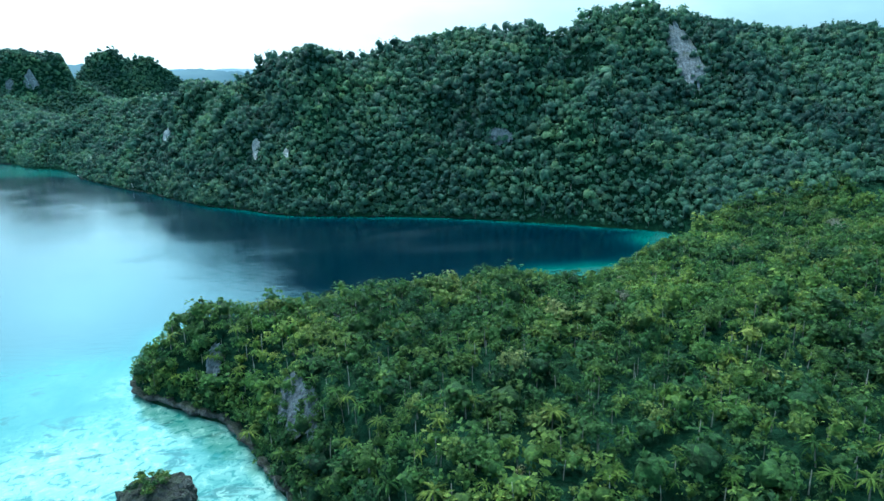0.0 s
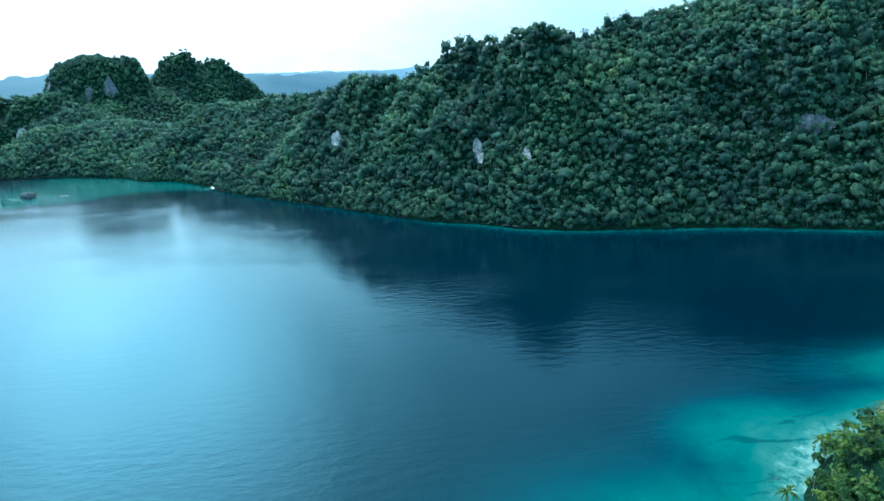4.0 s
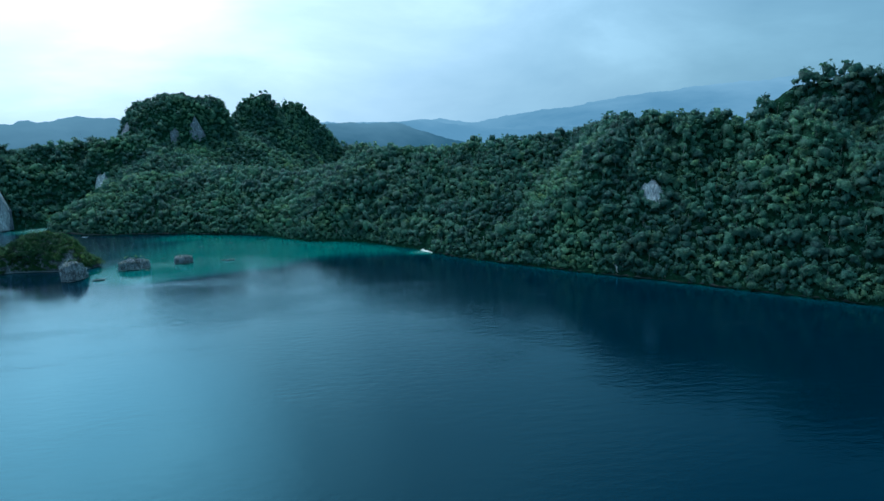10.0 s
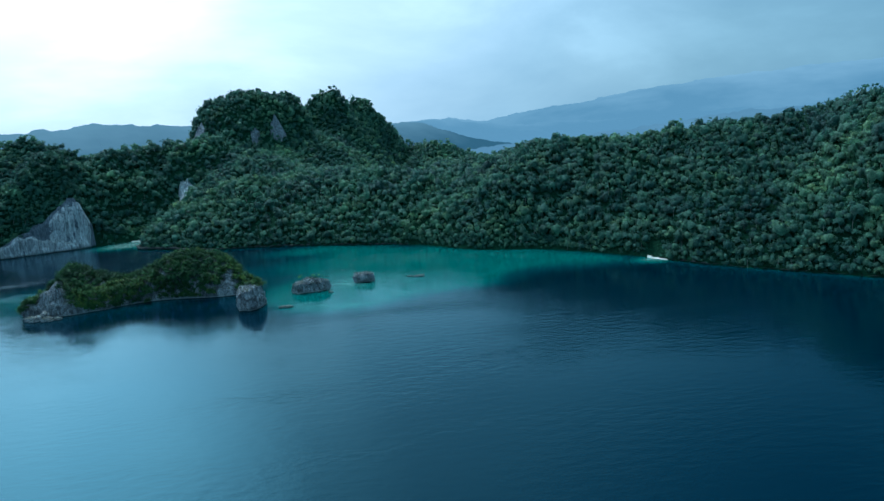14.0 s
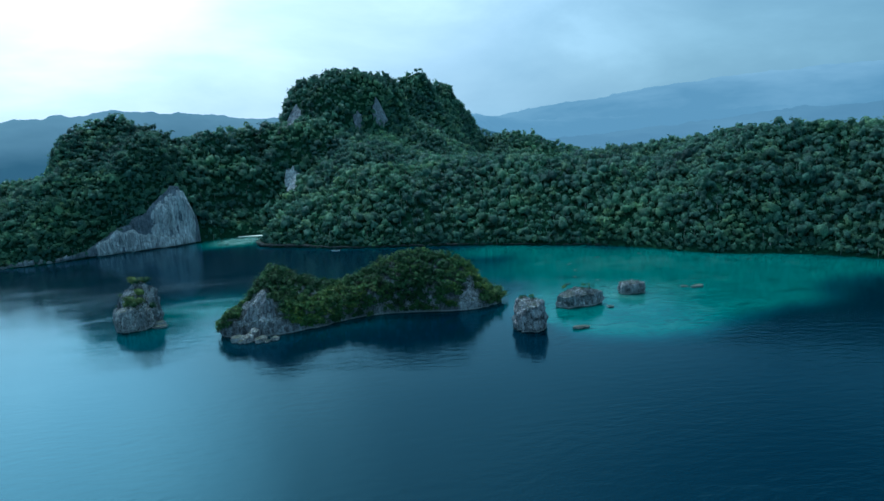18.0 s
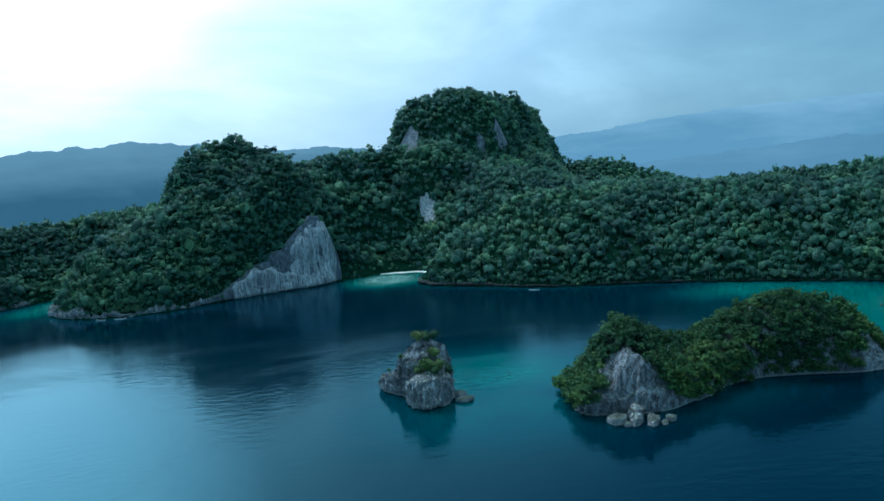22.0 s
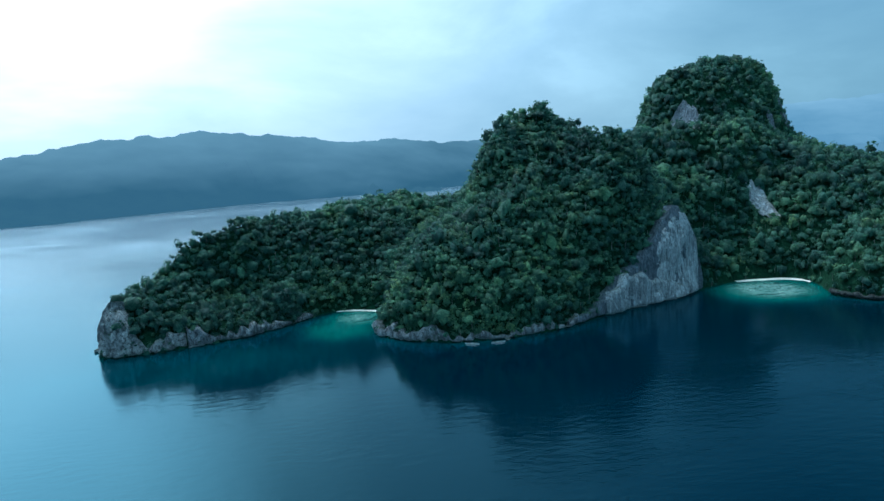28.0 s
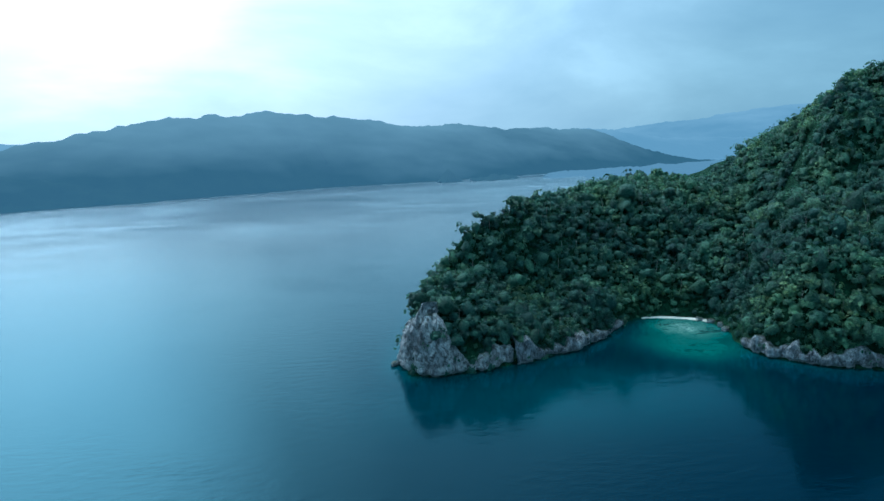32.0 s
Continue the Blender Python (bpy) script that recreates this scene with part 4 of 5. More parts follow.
# the next three rims are coloured dark to paint the waterline's shadow
cliff("cliff_rim", (-705, 1038), (-1049, 1190), [1.2, 1.8, 1.5, 2.2, 1.8, 2.5, 3.5, 4], DARK_ROCK, "low grey limestone rim undercut by the sea", 0.1, 0.9, 5.3)
cliff("cliff_rim", (-20, 115), (-125, 240), [2, 2.6, 2, 3.2, 2.5, 2], DARK_ROCK, "low grey limestone rim round the cape", 0.1, 1.0, 6.1)
cliff("cliff_rim", (60, 500), (-500, 868), [1.2, 0.9, 1.5, 1.0, 1.4, 0.8, 1.3], DARK_ROCK, "low limestone rim coloured dark as the shadow line under the forest", 0.1, 0.8, 7.7)


def shore_trees():
    """Trees and scrub leaning out over the water along the foot of the slopes."""
    rng = np.random.default_rng(33)
    plain = [crown_shape(rng, 16, 1.1, 7, rng.uniform(0.9, 1.25), rng.uniform(0.6, 2.0), 0.5) for _ in range(8)]
    leafy = [crown_shape(rng, 60, 0.75, 11, rng.uniform(0.9, 1.25), rng.uniform(0.4, 1.4), 0.45, 0.75) for _ in range(6)]
    for a, b, kinds, mat, gap, label in (
        ((60, 500), (-500, 868), plain, FOREST, 2.6, "dark green trees leaning over the water"),
        ((-512, 884), (-1046, 1172), plain, FOREST, 2.8, "dark green trees leaning over the water"),
        ((-1256, 1160), (-1366, 1168), leafy, FOREST, 3.2, "trees overhanging a limestone rim"),
        ((-1432, 1240), (-1500, 1190), leafy, FOREST, 3.2, "trees overhanging a limestone rim"),
        ((-1032, 1226), (-1113, 1240), leafy, FOREST, 2.6, "trees behind a white beach in a cove"),
        ((-1372, 1200), (-1430, 1244), leafy, FOREST, 2.6, "trees behind a small beach in a cove"),
        ((-30, 130), (-127, 236), leafy, CAPE_LEAVES, 2.8, "trees overhanging the rim of the cape"),
    ):
        s, x, y, nx, ny = stretch(a, b)
        flip = np.where(inland(x + nx * 3, y + ny * 3) > 0, 1.0, -1.0)
        at = np.repeat(np.arange(0, s.size, max(1, int(gap / 1.2))), 2)
        depth = rng.uniform(0.6, 7.0, at.size) + (6.0 if "beach" in label else 0.0)
        px, py = x[at] + nx[at] * flip[at] * depth + rng.normal(0, 0.8, at.size), y[at] + ny[at] * flip[at] * depth + rng.normal(0, 0.8, at.size)
        size = rng.uniform(0.5, 0.95, at.size)
        z = height_at(px, py)[0]
        ok = (z > 0.8)
        for cx, cy, r in BARE:
            ok &= np.hypot(px - cx, py - cy) > r
        place = np.stack([px, py, z - 3.4 * size + rng.normal(0.2, 0.5, at.size)], 1)[ok]
        planted("shore_trees", kinds, place, rng.uniform(0, 6.28, len(place)), size[ok], rng, mat, label, "forest")


shore_trees()


# ---- islets ----
def rock_body(outline, wall, cap, rings=26, seed=0.0, rough=1.0, lean=0.10):
    """A karst rock: undercut foot, steep wall, uneven cap. wall and cap give heights at x, y."""
    p = rounded(outline, 2)
    run = np.r_[0, np.cumsum(np.hypot(*np.diff(np.r_[p, p[:1]], axis=0).T))]
    around = max(36, int(run[-1] / 1.1))
    s = np.linspace(0, run[-1], around, endpoint=False)
    q = np.r_[p, p[:1]]
    x, y = np.interp(s, run, q[:, 0]), np.interp(s, run, q[:, 1])
    c = p.mean(0)
    w = wall(x, y)
    size = run[-1] / 6.28
    rows = []
    up = max(6, int(np.max(w) / 1.1))
    for k in range(up + 1):
        f = k / up
        z = -2 + (w + 2) * f
        a = 2 * np.pi * s / run[-1]
        inset = min(1.5, 0.12 * np.max(w)) * np.exp(-((z - 0.6) / 0.9) ** 2) + lean * np.maximum(z, 0) - rough * (1.3 - 3.0 * np.abs(wobble(s, z * 0.35, 4.5, seed)) + 1.6 * wobble(s + z * 0.3, z * 0.6, 9, seed + 1) + 0.5 * wobble(s, z, 1.2, seed + 2))
        g = 1 - inset / size
        rows.append(np.stack([c[0] + (x - c[0]) * g, c[1] + (y - c[1]) * g, z], -1))
    edge = rows[-1]
    for k in range(1, rings + 1):
        f = (k / rings)
        px, py = edge[:, 0] + (c[0] - edge[:, 0]) * f, edge[:, 1] + (c[1] - edge[:, 1]) * f
        m = min(1.0, f * 3.2)
        m = m * m * (3 - 2 * m)
        pz = edge[:, 2] * (1 - m) + np.maximum(cap(px, py), edge[:, 2] * 0.55) * m + rough * (1.0 * wobble(px, py, 2.4, seed) + 2.2 * (0.4 - np.abs(wobble(px, py, 6, seed + 1)))) * (1 - f ** 6)
        rows.append(np.stack([px, py, pz], -1))
    v = np.stack(rows, 0)
    n = v.shape[1]
    i = np.arange(v.shape[0] * n).reshape(v.shape[0], n)
    j = np.roll(i, -1, 1)
    faces = np.stack([i[:-1], j[:-1], j[1:], i[1:]], -1).reshape(-1, 4)
    return v.reshape(-1, 3), faces


def oval(cx, cy, rx, ry, turn=0.0, seed=0.0, n=12):
    a = np.arange(n) * 2 * np.pi / n
    r = 1 + 0.16 * np.sin(a * 2 + seed) + 0.1 * np.sin(a * 3 + seed * 2.3)
    c, s = math.cos(radians(turn)), math.sin(radians(turn))
    u, v = rx * r * np.cos(a), ry * r * np.sin(a)
    return np.stack([cx + u * c - v * s, cy + u * s + v * c], -1)


def hull_rock(outline, side, top, peak, seed=0.0, cuts=4, rough=1.0, lean=0.12):
    """A broken block of karst: flat facets between sharp edges, pitted all over, undercut at the waterline."""
    rng = np.random.default_rng(int(seed * 100) + 7)
    p = np.asarray(outline, float)
    c = p.mean(0)
    bm = bmesh.new()
    for x, y in p:
        bm.verts.new((x, y, -2.0))
        for share in (0.3, 0.75, 1.0):
            g = 1 - lean * share * side / max(3.0, math.hypot(x - c[0], y - c[1])) * rng.uniform(0.5, 1.5)
            bm.verts.new((c[0] + (x - c[0]) * g, c[1] + (y - c[1]) * g, side * share * rng.uniform(0.8, 1.12)))
    for k in range(5):
        a, r = rng.uniform(0, 6.28), rng.uniform(0.05, 0.42)
        bm.verts.new((peak[0] + (p[:, 0].max() - c[0]) * r * math.cos(a), peak[1] + (p[:, 1].max() - c[1]) * r * math.sin(a), top * (1 - 0.4 * r)))
    gone = bmesh.ops.convex_hull(bm, input=bm.verts)["geom_interior"]
    bmesh.ops.delete(bm, geom=[e for e in gone if isinstance(e, bmesh.types.BMVert)], context="VERTS")
    bmesh.ops.subdivide_edges(bm, edges=bm.edges, cuts=cuts, use_grid_fill=True)
    bmesh.ops.triangulate(bm, faces=bm.faces)
    bm.normal_update()
    size = 0.15 * rough * math.sqrt(max(top, 1.0))
    for v in bm.verts:
        q = Vector((v.co.x * 0.42, v.co.y * 0.42, v.co.z * 0.26 + seed))
        v.co += v.normal * size * (2.2 * noise.fractal(q, 0.9, 2.1, 5) - 1.3 * abs(noise.noise(q * 2.3)) + 0.3)
        cut = min(1.3, 0.1 * side) * math.exp(-((v.co.z - 0.5) / 0.8) ** 2)
        away = Vector((v.co.x - c[0], v.co.y - c[1], 0))
        v.co -= away.normalized() * cut
    bm.verts.index_update()
    verts, faces = np.array([v.co[:] for v in bm.verts]), np.array([[v.index for v in f.verts] for f in bm.faces])
    bm.free()
    return verts, faces


def lone_rock(name, cx, cy, rx, ry, top, label, turn=0.0, seed=0.0, mat=None, parent=None, wall_share=0.72, category="rock", group="", lean=0.12):
    v, f = hull_rock(oval(cx, cy, rx, ry, turn, seed, 9), top * wall_share, top, (cx, cy), seed, 5 if top > 7 else 2, min(1.2, 0.3 + top / 8), lean)
    if parent is None:
        return shown(name, mesh_of(name, v, f), mat or ROCK, label, category, group)
    return shown(name, mesh_of(name, v, f), mat or ROCK, parent=parent)


REEF_ROCKS = [(-729, 993), (-758, 976), (-760, 954), (-766, 934), (-692, 994), (-754, 920), (-777, 915)]


def islets():
    twin = tagged(new("rock_islet"), "small grey limestone islet with three knobs and shrubs on top", "islet", "sea islets")
    knobs = (
        ([(-1084, 909), (-1077, 900), (-1067, 896), (-1057, 898), (-1053, 907), (-1059, 916), (-1074, 918)], 19, 29, (-1066, 907), 0.4, ROCK, "dark pitted back of the islet"),
        ([(-1078, 894), (-1076, 887), (-1069, 883), (-1059, 886), (-1055, 892), (-1057, 901), (-1070, 902)], 14, 18, (-1064, 899), 1.7, PALE_ROCK, "pale wedge of bare rock"),
        ([(-1090, 919), (-1088, 911), (-1080, 904), (-1073, 908), (-1077, 921)], 9, 13, (-1079, 912), 2.9, ROCK, "low grey shoulder"),
    )
    twin_points = []
    for outline, side, top, (px, py), seed, mat, label in knobs:
        v, f = hull_rock(outline, side, top, (px, py), seed, 7, 1.25, 0.12)
        twin_points.append(v)
        shown("knob", mesh_of("knob", v, f), mat, label, parent=twin)
    lone_rock("slab", -1050.5, 890.5, 4.6, 2.6, 2.4, "", 15, 3.3, parent=twin)
    lone_rock("slab", -1052, 896, 3.6, 2.8, 3.4, "", -20, 5.3, parent=twin)
    lone_rock("rock_islet", -823.5, 830, 11.5, 9.5, 18, "steep-sided grey limestone islet, nearly bare", 0, 5.1, wall_share=0.85, category="islet", group="sea islets")
    lone_rock("rock_islet", -784.5, 866, 14.5, 8.5, 12, "broad grey limestone islet with scrub on top", -5, 6.4, wall_share=0.62, category="islet", group="sea islets")
    lone_rock("rock_islet", -743, 882, 8.5, 6.5, 9, "small grey limestone islet in turquoise shallows", 0, 7.7, wall_share=0.75, category="islet", group="sea islets")
    lone_rock("sea_rock", -797, 822, 4.6, 2.6, 1.6, "flat pale rock just above the water", 0, 1.1, mat=PALE_ROCK, group="sea rocks")
    lone_rock("sea_rock", -698, 883, 4.4, 2.4, 1.5, "flat pale rock on the reef", 20, 2.1, mat=PALE_ROCK, group="sea rocks")
    lone_rock("sea_rock", -706, 886, 3.0, 1.6, 0.9, "flat dark rock awash on the reef", 0, 4.1, group="sea rocks")
    for n, (x, y) in enumerate(REEF_ROCKS):
        lone_rock("sea_rock", x, y, 1.9 + 0.5 * math.sin(n * 2.1), 1.1, 0.55, "small dark coral rock awash in the lagoon", n * 33, n * 1.1, mat=DARK_ROCK, group="sea rocks")
    lone_rock("sea_rock", -768, 855, 2.2, 1.8, 1.3, "small pale rock beside an islet", 0, 3.1, mat=PALE_ROCK, group="sea rocks")
    lone_rock("sea_rock", -81, 151, 10, 8, 8, "dark overgrown rock in the turquoise shallows of the cape", 20, 2.4, mat=DARK_ROCK, group="sea rocks")
    for n, (x, y, r, h) in enumerate([(-992, 850, 4.5, 4), (-985, 847, 3.6, 5), (-978, 846, 4.0, 3.6), (-970, 847, 3.0, 2.6), (-983, 852, 4, 7), (-989, 846, 2.2, 2.0), (-974, 844, 2.0, 1.6)]):
        lone_rock("boulder", x, y, r, r * 0.8, h, "pale boulder fallen at the foot of an islet", n * 40, n * 1.3, PALE_ROCK, group="boulders")
    for n, (x, y, r, h) in enumerate([(-1553, 1203, 5, 3.4), (-1560, 1198, 3.2, 2.2), (-1376, 1247, 3, 2), (-1372, 1240, 3.4, 2.4), (-1369, 1232, 4, 3), (-1372, 1224, 3.4, 2.6), (-1296, 1147, 2.4, 1.2)]):
        lone_rock("boulder", x, y, r, r * 0.7, h, "grey boulder on the rocky shore", n * 50, n * 1.7, group="boulders")
    # the long wooded islet
    rim = [(-1006, 872), (-994, 856), (-969, 853), (-951, 862), (-917, 880), (-884, 877), (-857, 871), (-838, 876), (-828, 886), (-836, 904), (-870, 916), (-930, 918), (-985, 908), (-1004, 892)]

    def wall(x, y):
        south = 1 / (1 + np.exp((y - 884) / 4))
        return 2.6 + 0.8 * np.sin(x * 0.21) + south * (6 * np.exp(-((x + 980) / 15) ** 2) + 4 * np.exp(-((x + 853) / 9) ** 2))

    def cap(x, y):
        return 8 + 21 * np.exp(-(((x + 975) / 26) ** 2 + ((y - 886) / 22) ** 2)) + 24 * np.exp(-(((x + 888) / 40) ** 2 + ((y - 897) / 20) ** 2)) + 8 * np.exp(-(((x + 850) / 16) ** 2 + ((y - 893) / 14) ** 2))

    v, f = rock_body(rim, wall, cap, 40, 0.9)
    isle = tagged(new("long_islet"), "long limestone islet with forest on top and bare grey ends", "islet", "sea islets")
    shown("base", mesh_of("base", v, f), ROCK, parent=isle)
    crag_v, crag_f = rock_body(oval(-973, 869, 30, 14, 0, 0.8), lambda x, y: 8 + 2 * np.sin(x * 0.3), lambda x, y: 26 - 0.72 * np.abs(x + 977) - 0.5 * np.maximum(y - 876, 0) - 0.25 * np.maximum(876 - y, 0) + 2.2 * np.sin(x * 0.55) * np.sin(y * 0.4), 18, 0.8, 1.5, 0.2)
    shown("crag", mesh_of("crag", crag_v, crag_f), ROCK, parent=isle)
    lone_rock("crag", -992, 868, 9, 8, 10, "", 0, 4.4, parent=isle, wall_share=0.4, lean=0.3)
    lone_rock("crag", -853, 880, 9, 8, 16, "", 0, 2.2, parent=isle, wall_share=0.4, lean=0.3)
    rng = np.random.default_rng(12)
    kinds = [crown_shape(rng, 44, 0.85, 9, 1.0, 0.0, 0.42, 0.85) for _ in range(6)]

    def overgrow(v, f, spacing, sizes, bare, name, label, low=3.0):
        q = v[f]
        mid, cross = q.mean(1), np.cross(q[:, 2] - q[:, 0], q[:, 3] - q[:, 1]) / 2
        area = np.linalg.norm(cross, axis=1)
        ok = (rng.random(len(mid)) < area / spacing ** 2) & (mid[:, 2] > low) & ~bare(mid[:, 0], mid[:, 1], mid[:, 2])
        p = mid[ok]
        size = rng.uniform(*sizes, len(p))
        steep = np.clip(1 - np.abs(cross[ok][:, 2]) / area[ok], 0, 1)
        out = p[:, :2] - v[:, :2].mean(0)
        out /= np.linalg.norm(out, axis=1)[:, None]
        p = p + np.stack([out[:, 0] * 2.0 * steep, out[:, 1] * 2.0 * steep, -(2.7 + 1.5 * steep) * size], 1)
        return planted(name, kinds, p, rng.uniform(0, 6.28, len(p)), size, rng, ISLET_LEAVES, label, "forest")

    def long_bare(x, y, z):
        return ((np.abs(x + 979) < 20 - 0.9 * np.maximum(z - 3, 0)) & (y < 874)) | ((np.abs(x + 853) < 8 - 0.4 * np.maximum(z - 3, 0)) & (y < 884))

    overgrow(crag_v, crag_f, 2.7, (0.5, 0.85), lambda x, y, z: np.abs(x + 979) < 20 - 0.8 * np.maximum(z - 3, 0), "islet_forest", "olive green trees round a bare crag", 2.0)
    overgrow(v, f, 2.75, (0.6, 1.05), long_bare, "islet_forest", "dark green trees crowding a limestone islet", 0.9)
    for cx, cy, rx, ry, top, share, many in ((-784.5, 866, 14.5, 8.5, 12, 0.75, 0.35), (-823.5, 830, 11.5, 9.5, 18, 0.95, 0.3), (-83, 151, 8, 7, 8, 0.4, 2.6)):
        for k in range(int(rx * ry * 0.16 * many) + 2):
            a, r = rng.uniform(0, 6.28), math.sqrt(rng.random()) * 0.72
            size = rng.uniform(0.28, 0.5)
            shown("bush", mesh_of("bush", (kinds[k % 6][0] - (0, 0, 3.4)) * size + (cx + rx * r * math.cos(a), cy + ry * r * math.sin(a), top * (1 - 0.25 * r * r) - 0.3), kinds[k % 6][1], True), ISLET_LEAVES, "green bush rooted on a limestone islet", "bush", "bushes on the islets")

    twin_points = np.concatenate(twin_points)
    dense = [crown_shape(rng, 130, 0.62, 12, 1.0, 0.4, 0.6, 0.95) for _ in range(4)]
    for n, (x, y, size) in enumerate([(-1070, 908, 0.62), (-1062, 909, 0.6), (-1066, 911, 0.5), (-1066, 905, 0.45), (-1067, 893, 0.8), (-1062, 893, 0.7), (-1071, 896, 0.5), (-1064, 890, 0.5), (-1063, 899, 0.6), (-1079, 907, 0.28), (-1056, 899, 0.5), (-1085, 914, 0.22)]):
        z = np.max(twin_points[np.hypot(twin_points[:, 0] - x, twin_points[:, 1] - y) < 2.2, 2])
        shown("bush", mesh_of("bush", (dense[n % 4][0] - (0, 0, 4.9)) * size * 1.6 + (x, y, z), dense[n % 4][1], True), ISLET_LEAVES, "green bush rooted on a limestone islet", "bush", "bushes on the islets")


islets()


# ---- bare patches of rock on the slopes ----
def outcrop(x, y, z, w, h, mat, seed, label):
    """Bare ribs of rock on a steep slope where no trees hold, lying over the ground."""
    px, py = np.meshgrid(np.arange(x - w * 0.62, x + w * 0.62, 0.7), np.arange(y - 50, y + 50, 0.6))
    pz = height_at(px, py)[0]
    u, v = (px - x) / (w * 0.62), (pz + 2 - z) / (h * 0.62)
    rag = 0.8 - u * u - v * v * 0.9 + 0.3 * wobble(px, pz * 0.16, 1.9, seed) + 0.22 * wobble(px, pz * 0.5, 5.0, seed + 1)
    rise = 1.4 + 1.6 * np.clip(rag, 0, 1) + 0.8 * wobble(px, pz * 0.2, 1.6, seed) + 0.7 * wobble(px, pz, 4, seed)
    keep = (rag > 0.18).ravel()
    if keep.sum() < 20:
        return
    verts, faces, _ = trimmed(np.stack([px, py - rise * 0.9, pz + rise * 0.4], -1).reshape(-1, 3), grid_faces(*px.shape), keep)
    shown("rock_face", mesh_of("rock_face", verts, faces), mat, label, "cliff", kind="structure")


for n, (x, y, z, w, h, mat) in enumerate(OUTCROPS):
    outcrop(x, y, z, w, h, mat, n * 1.9, "pale bare limestone face among the trees")


# ---- beaches ----
def beach(a, b, depth, label):
    s, x, y, nx, ny = stretch(a, b)
    flip = np.where(inland(x + nx * 3, y + ny * 3) > 0, -1.0, 1.0)
    nx, ny = nx * flip, ny * flip
    f = np.linspace(-1, 1, 9)[None, :]
    taper = np.sin(np.pi * np.clip(s / s[-1], 0.02, 0.98))[:, None]
    out = f * depth * (0.35 + 0.65 * taper)
    z = 0.45 - f * 0.6 + 0.1 * wobble(s[:, None] + f, f * 3, 3, 1)
    v = np.stack([x[:, None] + nx[:, None] * out, y[:, None] + ny[:, None] * out, z + 0.5 * (f < -0.7)], -1)
    shown("beach", mesh_of("beach", v.reshape(-1, 3), grid_faces(*v.shape[:2]), True), SAND, label, "beach", kind="structure")


# ---- small things ----
WOOD = plain_material("weathered_wood", (0.10, 0.08, 0.06), (0.24, 0.20, 0.16), 1.5)
THATCH = plain_material("grey_thatch", (0.26, 0.24, 0.21), (0.46, 0.43, 0.39), 2.5)
PAINT = plain_material("faded_paint", (0.36, 0.38, 0.38), (0.55, 0.56, 0.56), 3.0, 0.5)


def part(name, verts, faces, mat, parent, label=""):
    return shown(name, mesh_of(name, verts, faces), mat, label, parent=parent)


def slab(x0, x1, y0, y1, z0, z1):
    v = [(x, y, z) for z in (z0, z1) for x, y in ((x0, y0), (x1, y0), (x1, y1), (x0, y1))]
    return np.array(v, float), np.array([(3, 2, 1, 0), (4, 5, 6, 7), (0, 1, 5, 4), (1, 2, 6, 5), (2, 3, 7, 6), (3, 0, 4, 7)])


def stilt_hut(x, y, turn):
    hut = tagged(new("stilt_hut"), "small grey-roofed hut on stilts over the reef", "hut")
    hut.matrix_world = pose(x * SCALE, y * SCALE, 0, 0, 0, turn)
    for px in (-3.4, 0, 3.4):
        for py in (-2.4, 2.4):
            part("post", *slab(px - 0.14, px + 0.14, py - 0.14, py + 0.14, -1.5, 2.2), WOOD, hut)
    part("deck", *slab(-4.6, 5.6, -3.0, 3.0, 2.2, 2.45), WOOD, hut)
    wall = part("wall", *slab(-3.5, 3.5, -2.3, 2.3, 2.45, 5.0), WOOD, hut)
    roof = np.array([(-4.4, -3.2, 4.7), (4.4, -3.2, 4.7), (4.4, 0, 7.4), (-4.4, 0, 7.4), (4.4, 3.2, 4.7), (-4.4, 3.2, 4.7), (-4.4, -3.2, 4.4), (4.4, -3.2, 4.4), (4.4, 3.2, 4.4), (-4.4, 3.2, 4.4)])
    part("roof", roof, np.array([(0, 1, 2, 3), (3, 2, 4, 5), (6, 7, 1, 0), (5, 4, 8, 9), (1, 7, 8, 4), (0, 5, 9, 6)]), THATCH, hut, "grey thatched gable roof")
    part("end_wall", np.array([(-3.5, -2.3, 5.0), (-3.5, 2.3, 5.0), (-3.5, 0.0, 7.0), (-3.4, 0.0, 7.0)]), np.array([(0, 1, 2, 3)]), WOOD, wall)
    return hut


stilt_hut(52, 322, 8)


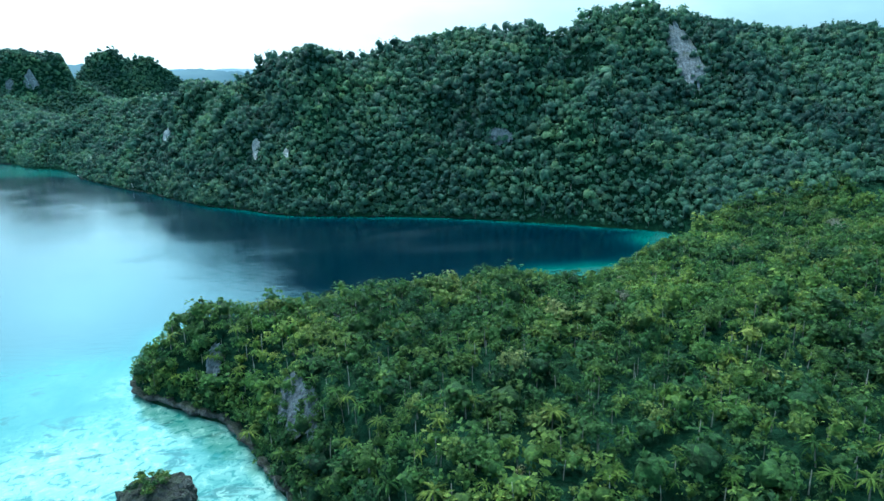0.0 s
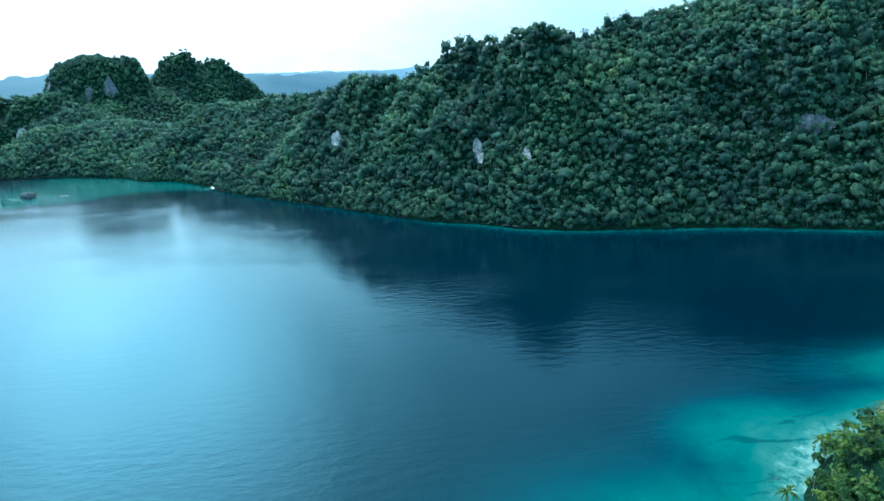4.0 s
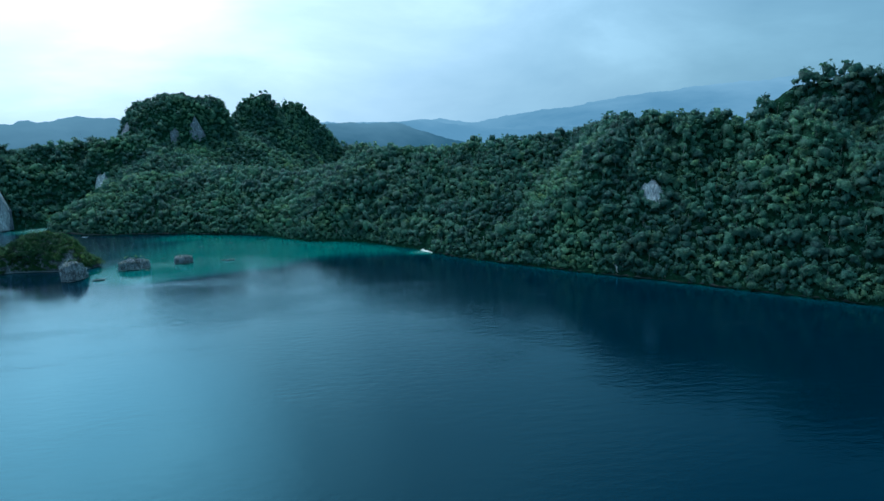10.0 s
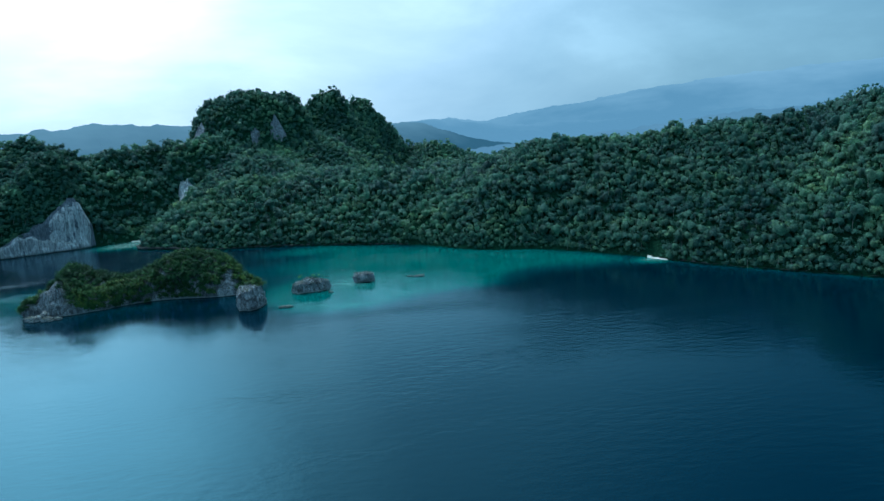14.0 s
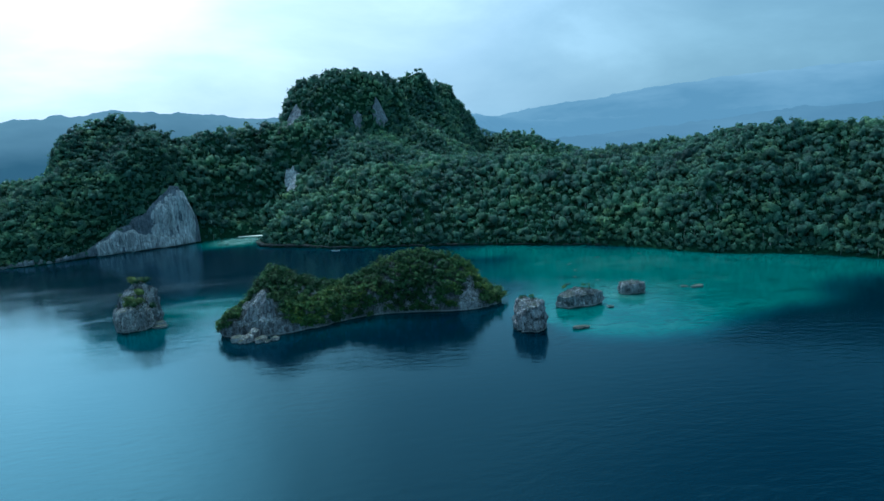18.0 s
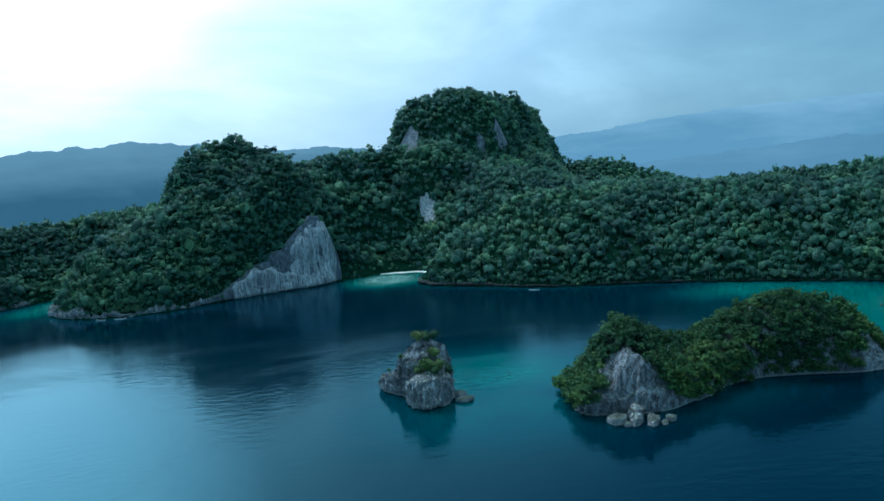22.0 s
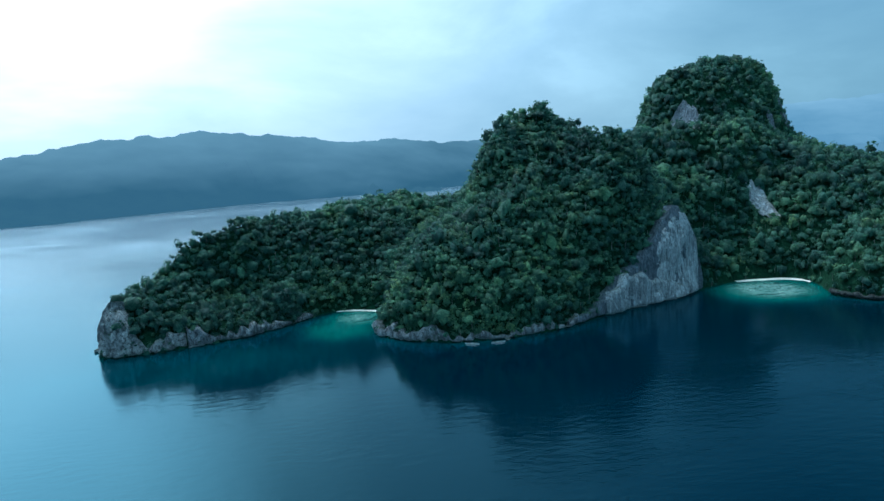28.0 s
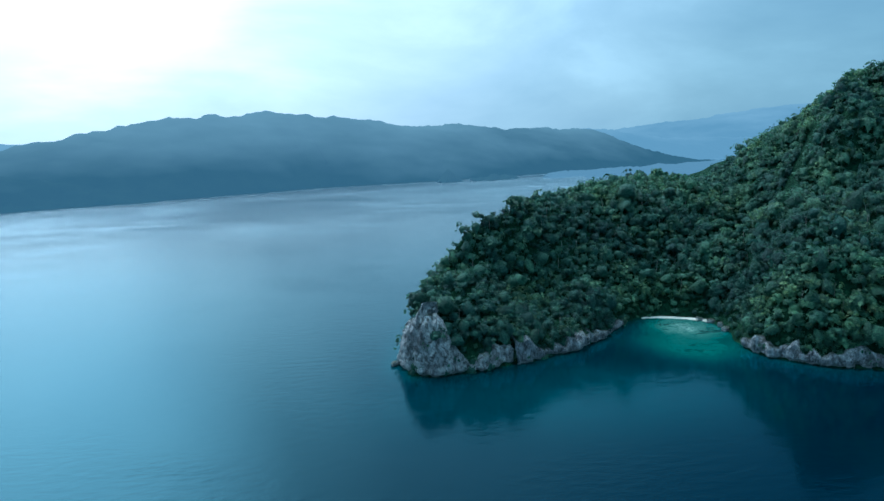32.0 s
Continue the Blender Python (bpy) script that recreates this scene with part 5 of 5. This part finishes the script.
def boat(x, y, turn):
    """A slender dugout with a raised bow and two outriggers."""
    s = np.linspace(-1, 1, 13)
    a = np.linspace(0, np.pi, 7)
    width, sheer = 0.75 * (1 - np.abs(s) ** 2.4) + 0.05, 0.55 + 0.5 * np.abs(s) ** 3
    v = np.stack([np.repeat(s[:, None] * 4.6, 7, 1), width[:, None] * np.cos(a), sheer[:, None] - (sheer[:, None] + 0.25) * np.sin(a)], -1)
    craft = tagged(new("boat"), "slender grey outrigger boat lying close to the shore", "boat")
    craft.matrix_world = pose(x * SCALE, y * SCALE, 0, 0, 0, turn)
    hull = part("hull", v.reshape(-1, 3), grid_faces(13, 7), PAINT, craft)
    for k in (-1.9, 0.4):
        part("thwart", *slab(k - 0.2, k + 0.2, -0.7, 0.7, 0.42, 0.5), WOOD, hull)
    for side in (-1, 1):
        part("outrigger", *slab(-3.0, 3.0, side * 2.4 - 0.12, side * 2.4 + 0.12, 0.0, 0.24), PAINT, craft)
    for k in (-1.6, 1.6):
        part("boom", *slab(k - 0.07, k + 0.07, -2.5, 2.5, 0.5, 0.62), WOOD, craft)


boat(-957, 1112, -20)
boat(-1303, 1142, 12)
boat(-1319, 1143, -25)


def dead_tree(x, y, h, lean, label):
    ob = tagged(new("dead_tree"), label, "tree", "dead trees on the shore")
    ob.matrix_world = Matrix.LocRotScale(Vector((x, y, 0.3)) * SCALE, Euler((0, lean, 0.4)), None)
    part("trunk", *stem_shape(h, 0.42, 0.0, 6), PALE, ob)
    for n, (z, ln, a) in enumerate(((0.55, 0.30, 0.5), (0.72, 0.24, 2.6), (0.85, 0.2, 4.4))):
        v, f = stem_shape(h * ln, 0.16, h * 0.12, 5)
        v = v @ np.array(Matrix.Rotation(0.7, 3, (math.cos(a), math.sin(a), 0))).T + (0, 0, h * z)
        part("branch", v, f, PALE, ob)


PALE = plain_material("bleached_wood", (0.42, 0.41, 0.38), (0.72, 0.71, 0.68), 2.0)
dead_tree(-389, 757, 9, 0.1, "bleached bare trunk standing at the water's edge")
dead_tree(-357, 727, 8, -0.2, "bleached bare trunk standing at the water's edge")
dead_tree(-351, 722, 6, 0.3, "bleached bare trunk standing at the water's edge")
dead_tree(-597, 962, 9, 0.05, "bleached bare trunk below the forest")
dead_tree(-590, 958, 7, -0.3, "bleached bare trunk below the forest")

beach((-1030, 1230), (-1085, 1250), 8.0, "white coral sand beach in a cove")
beach((-1372, 1240), (-1410, 1259), 5.5, "small white sand beach in a cove")
beach((-498, 864), (-510, 880), 2.6, "short white sand beach below the forest")
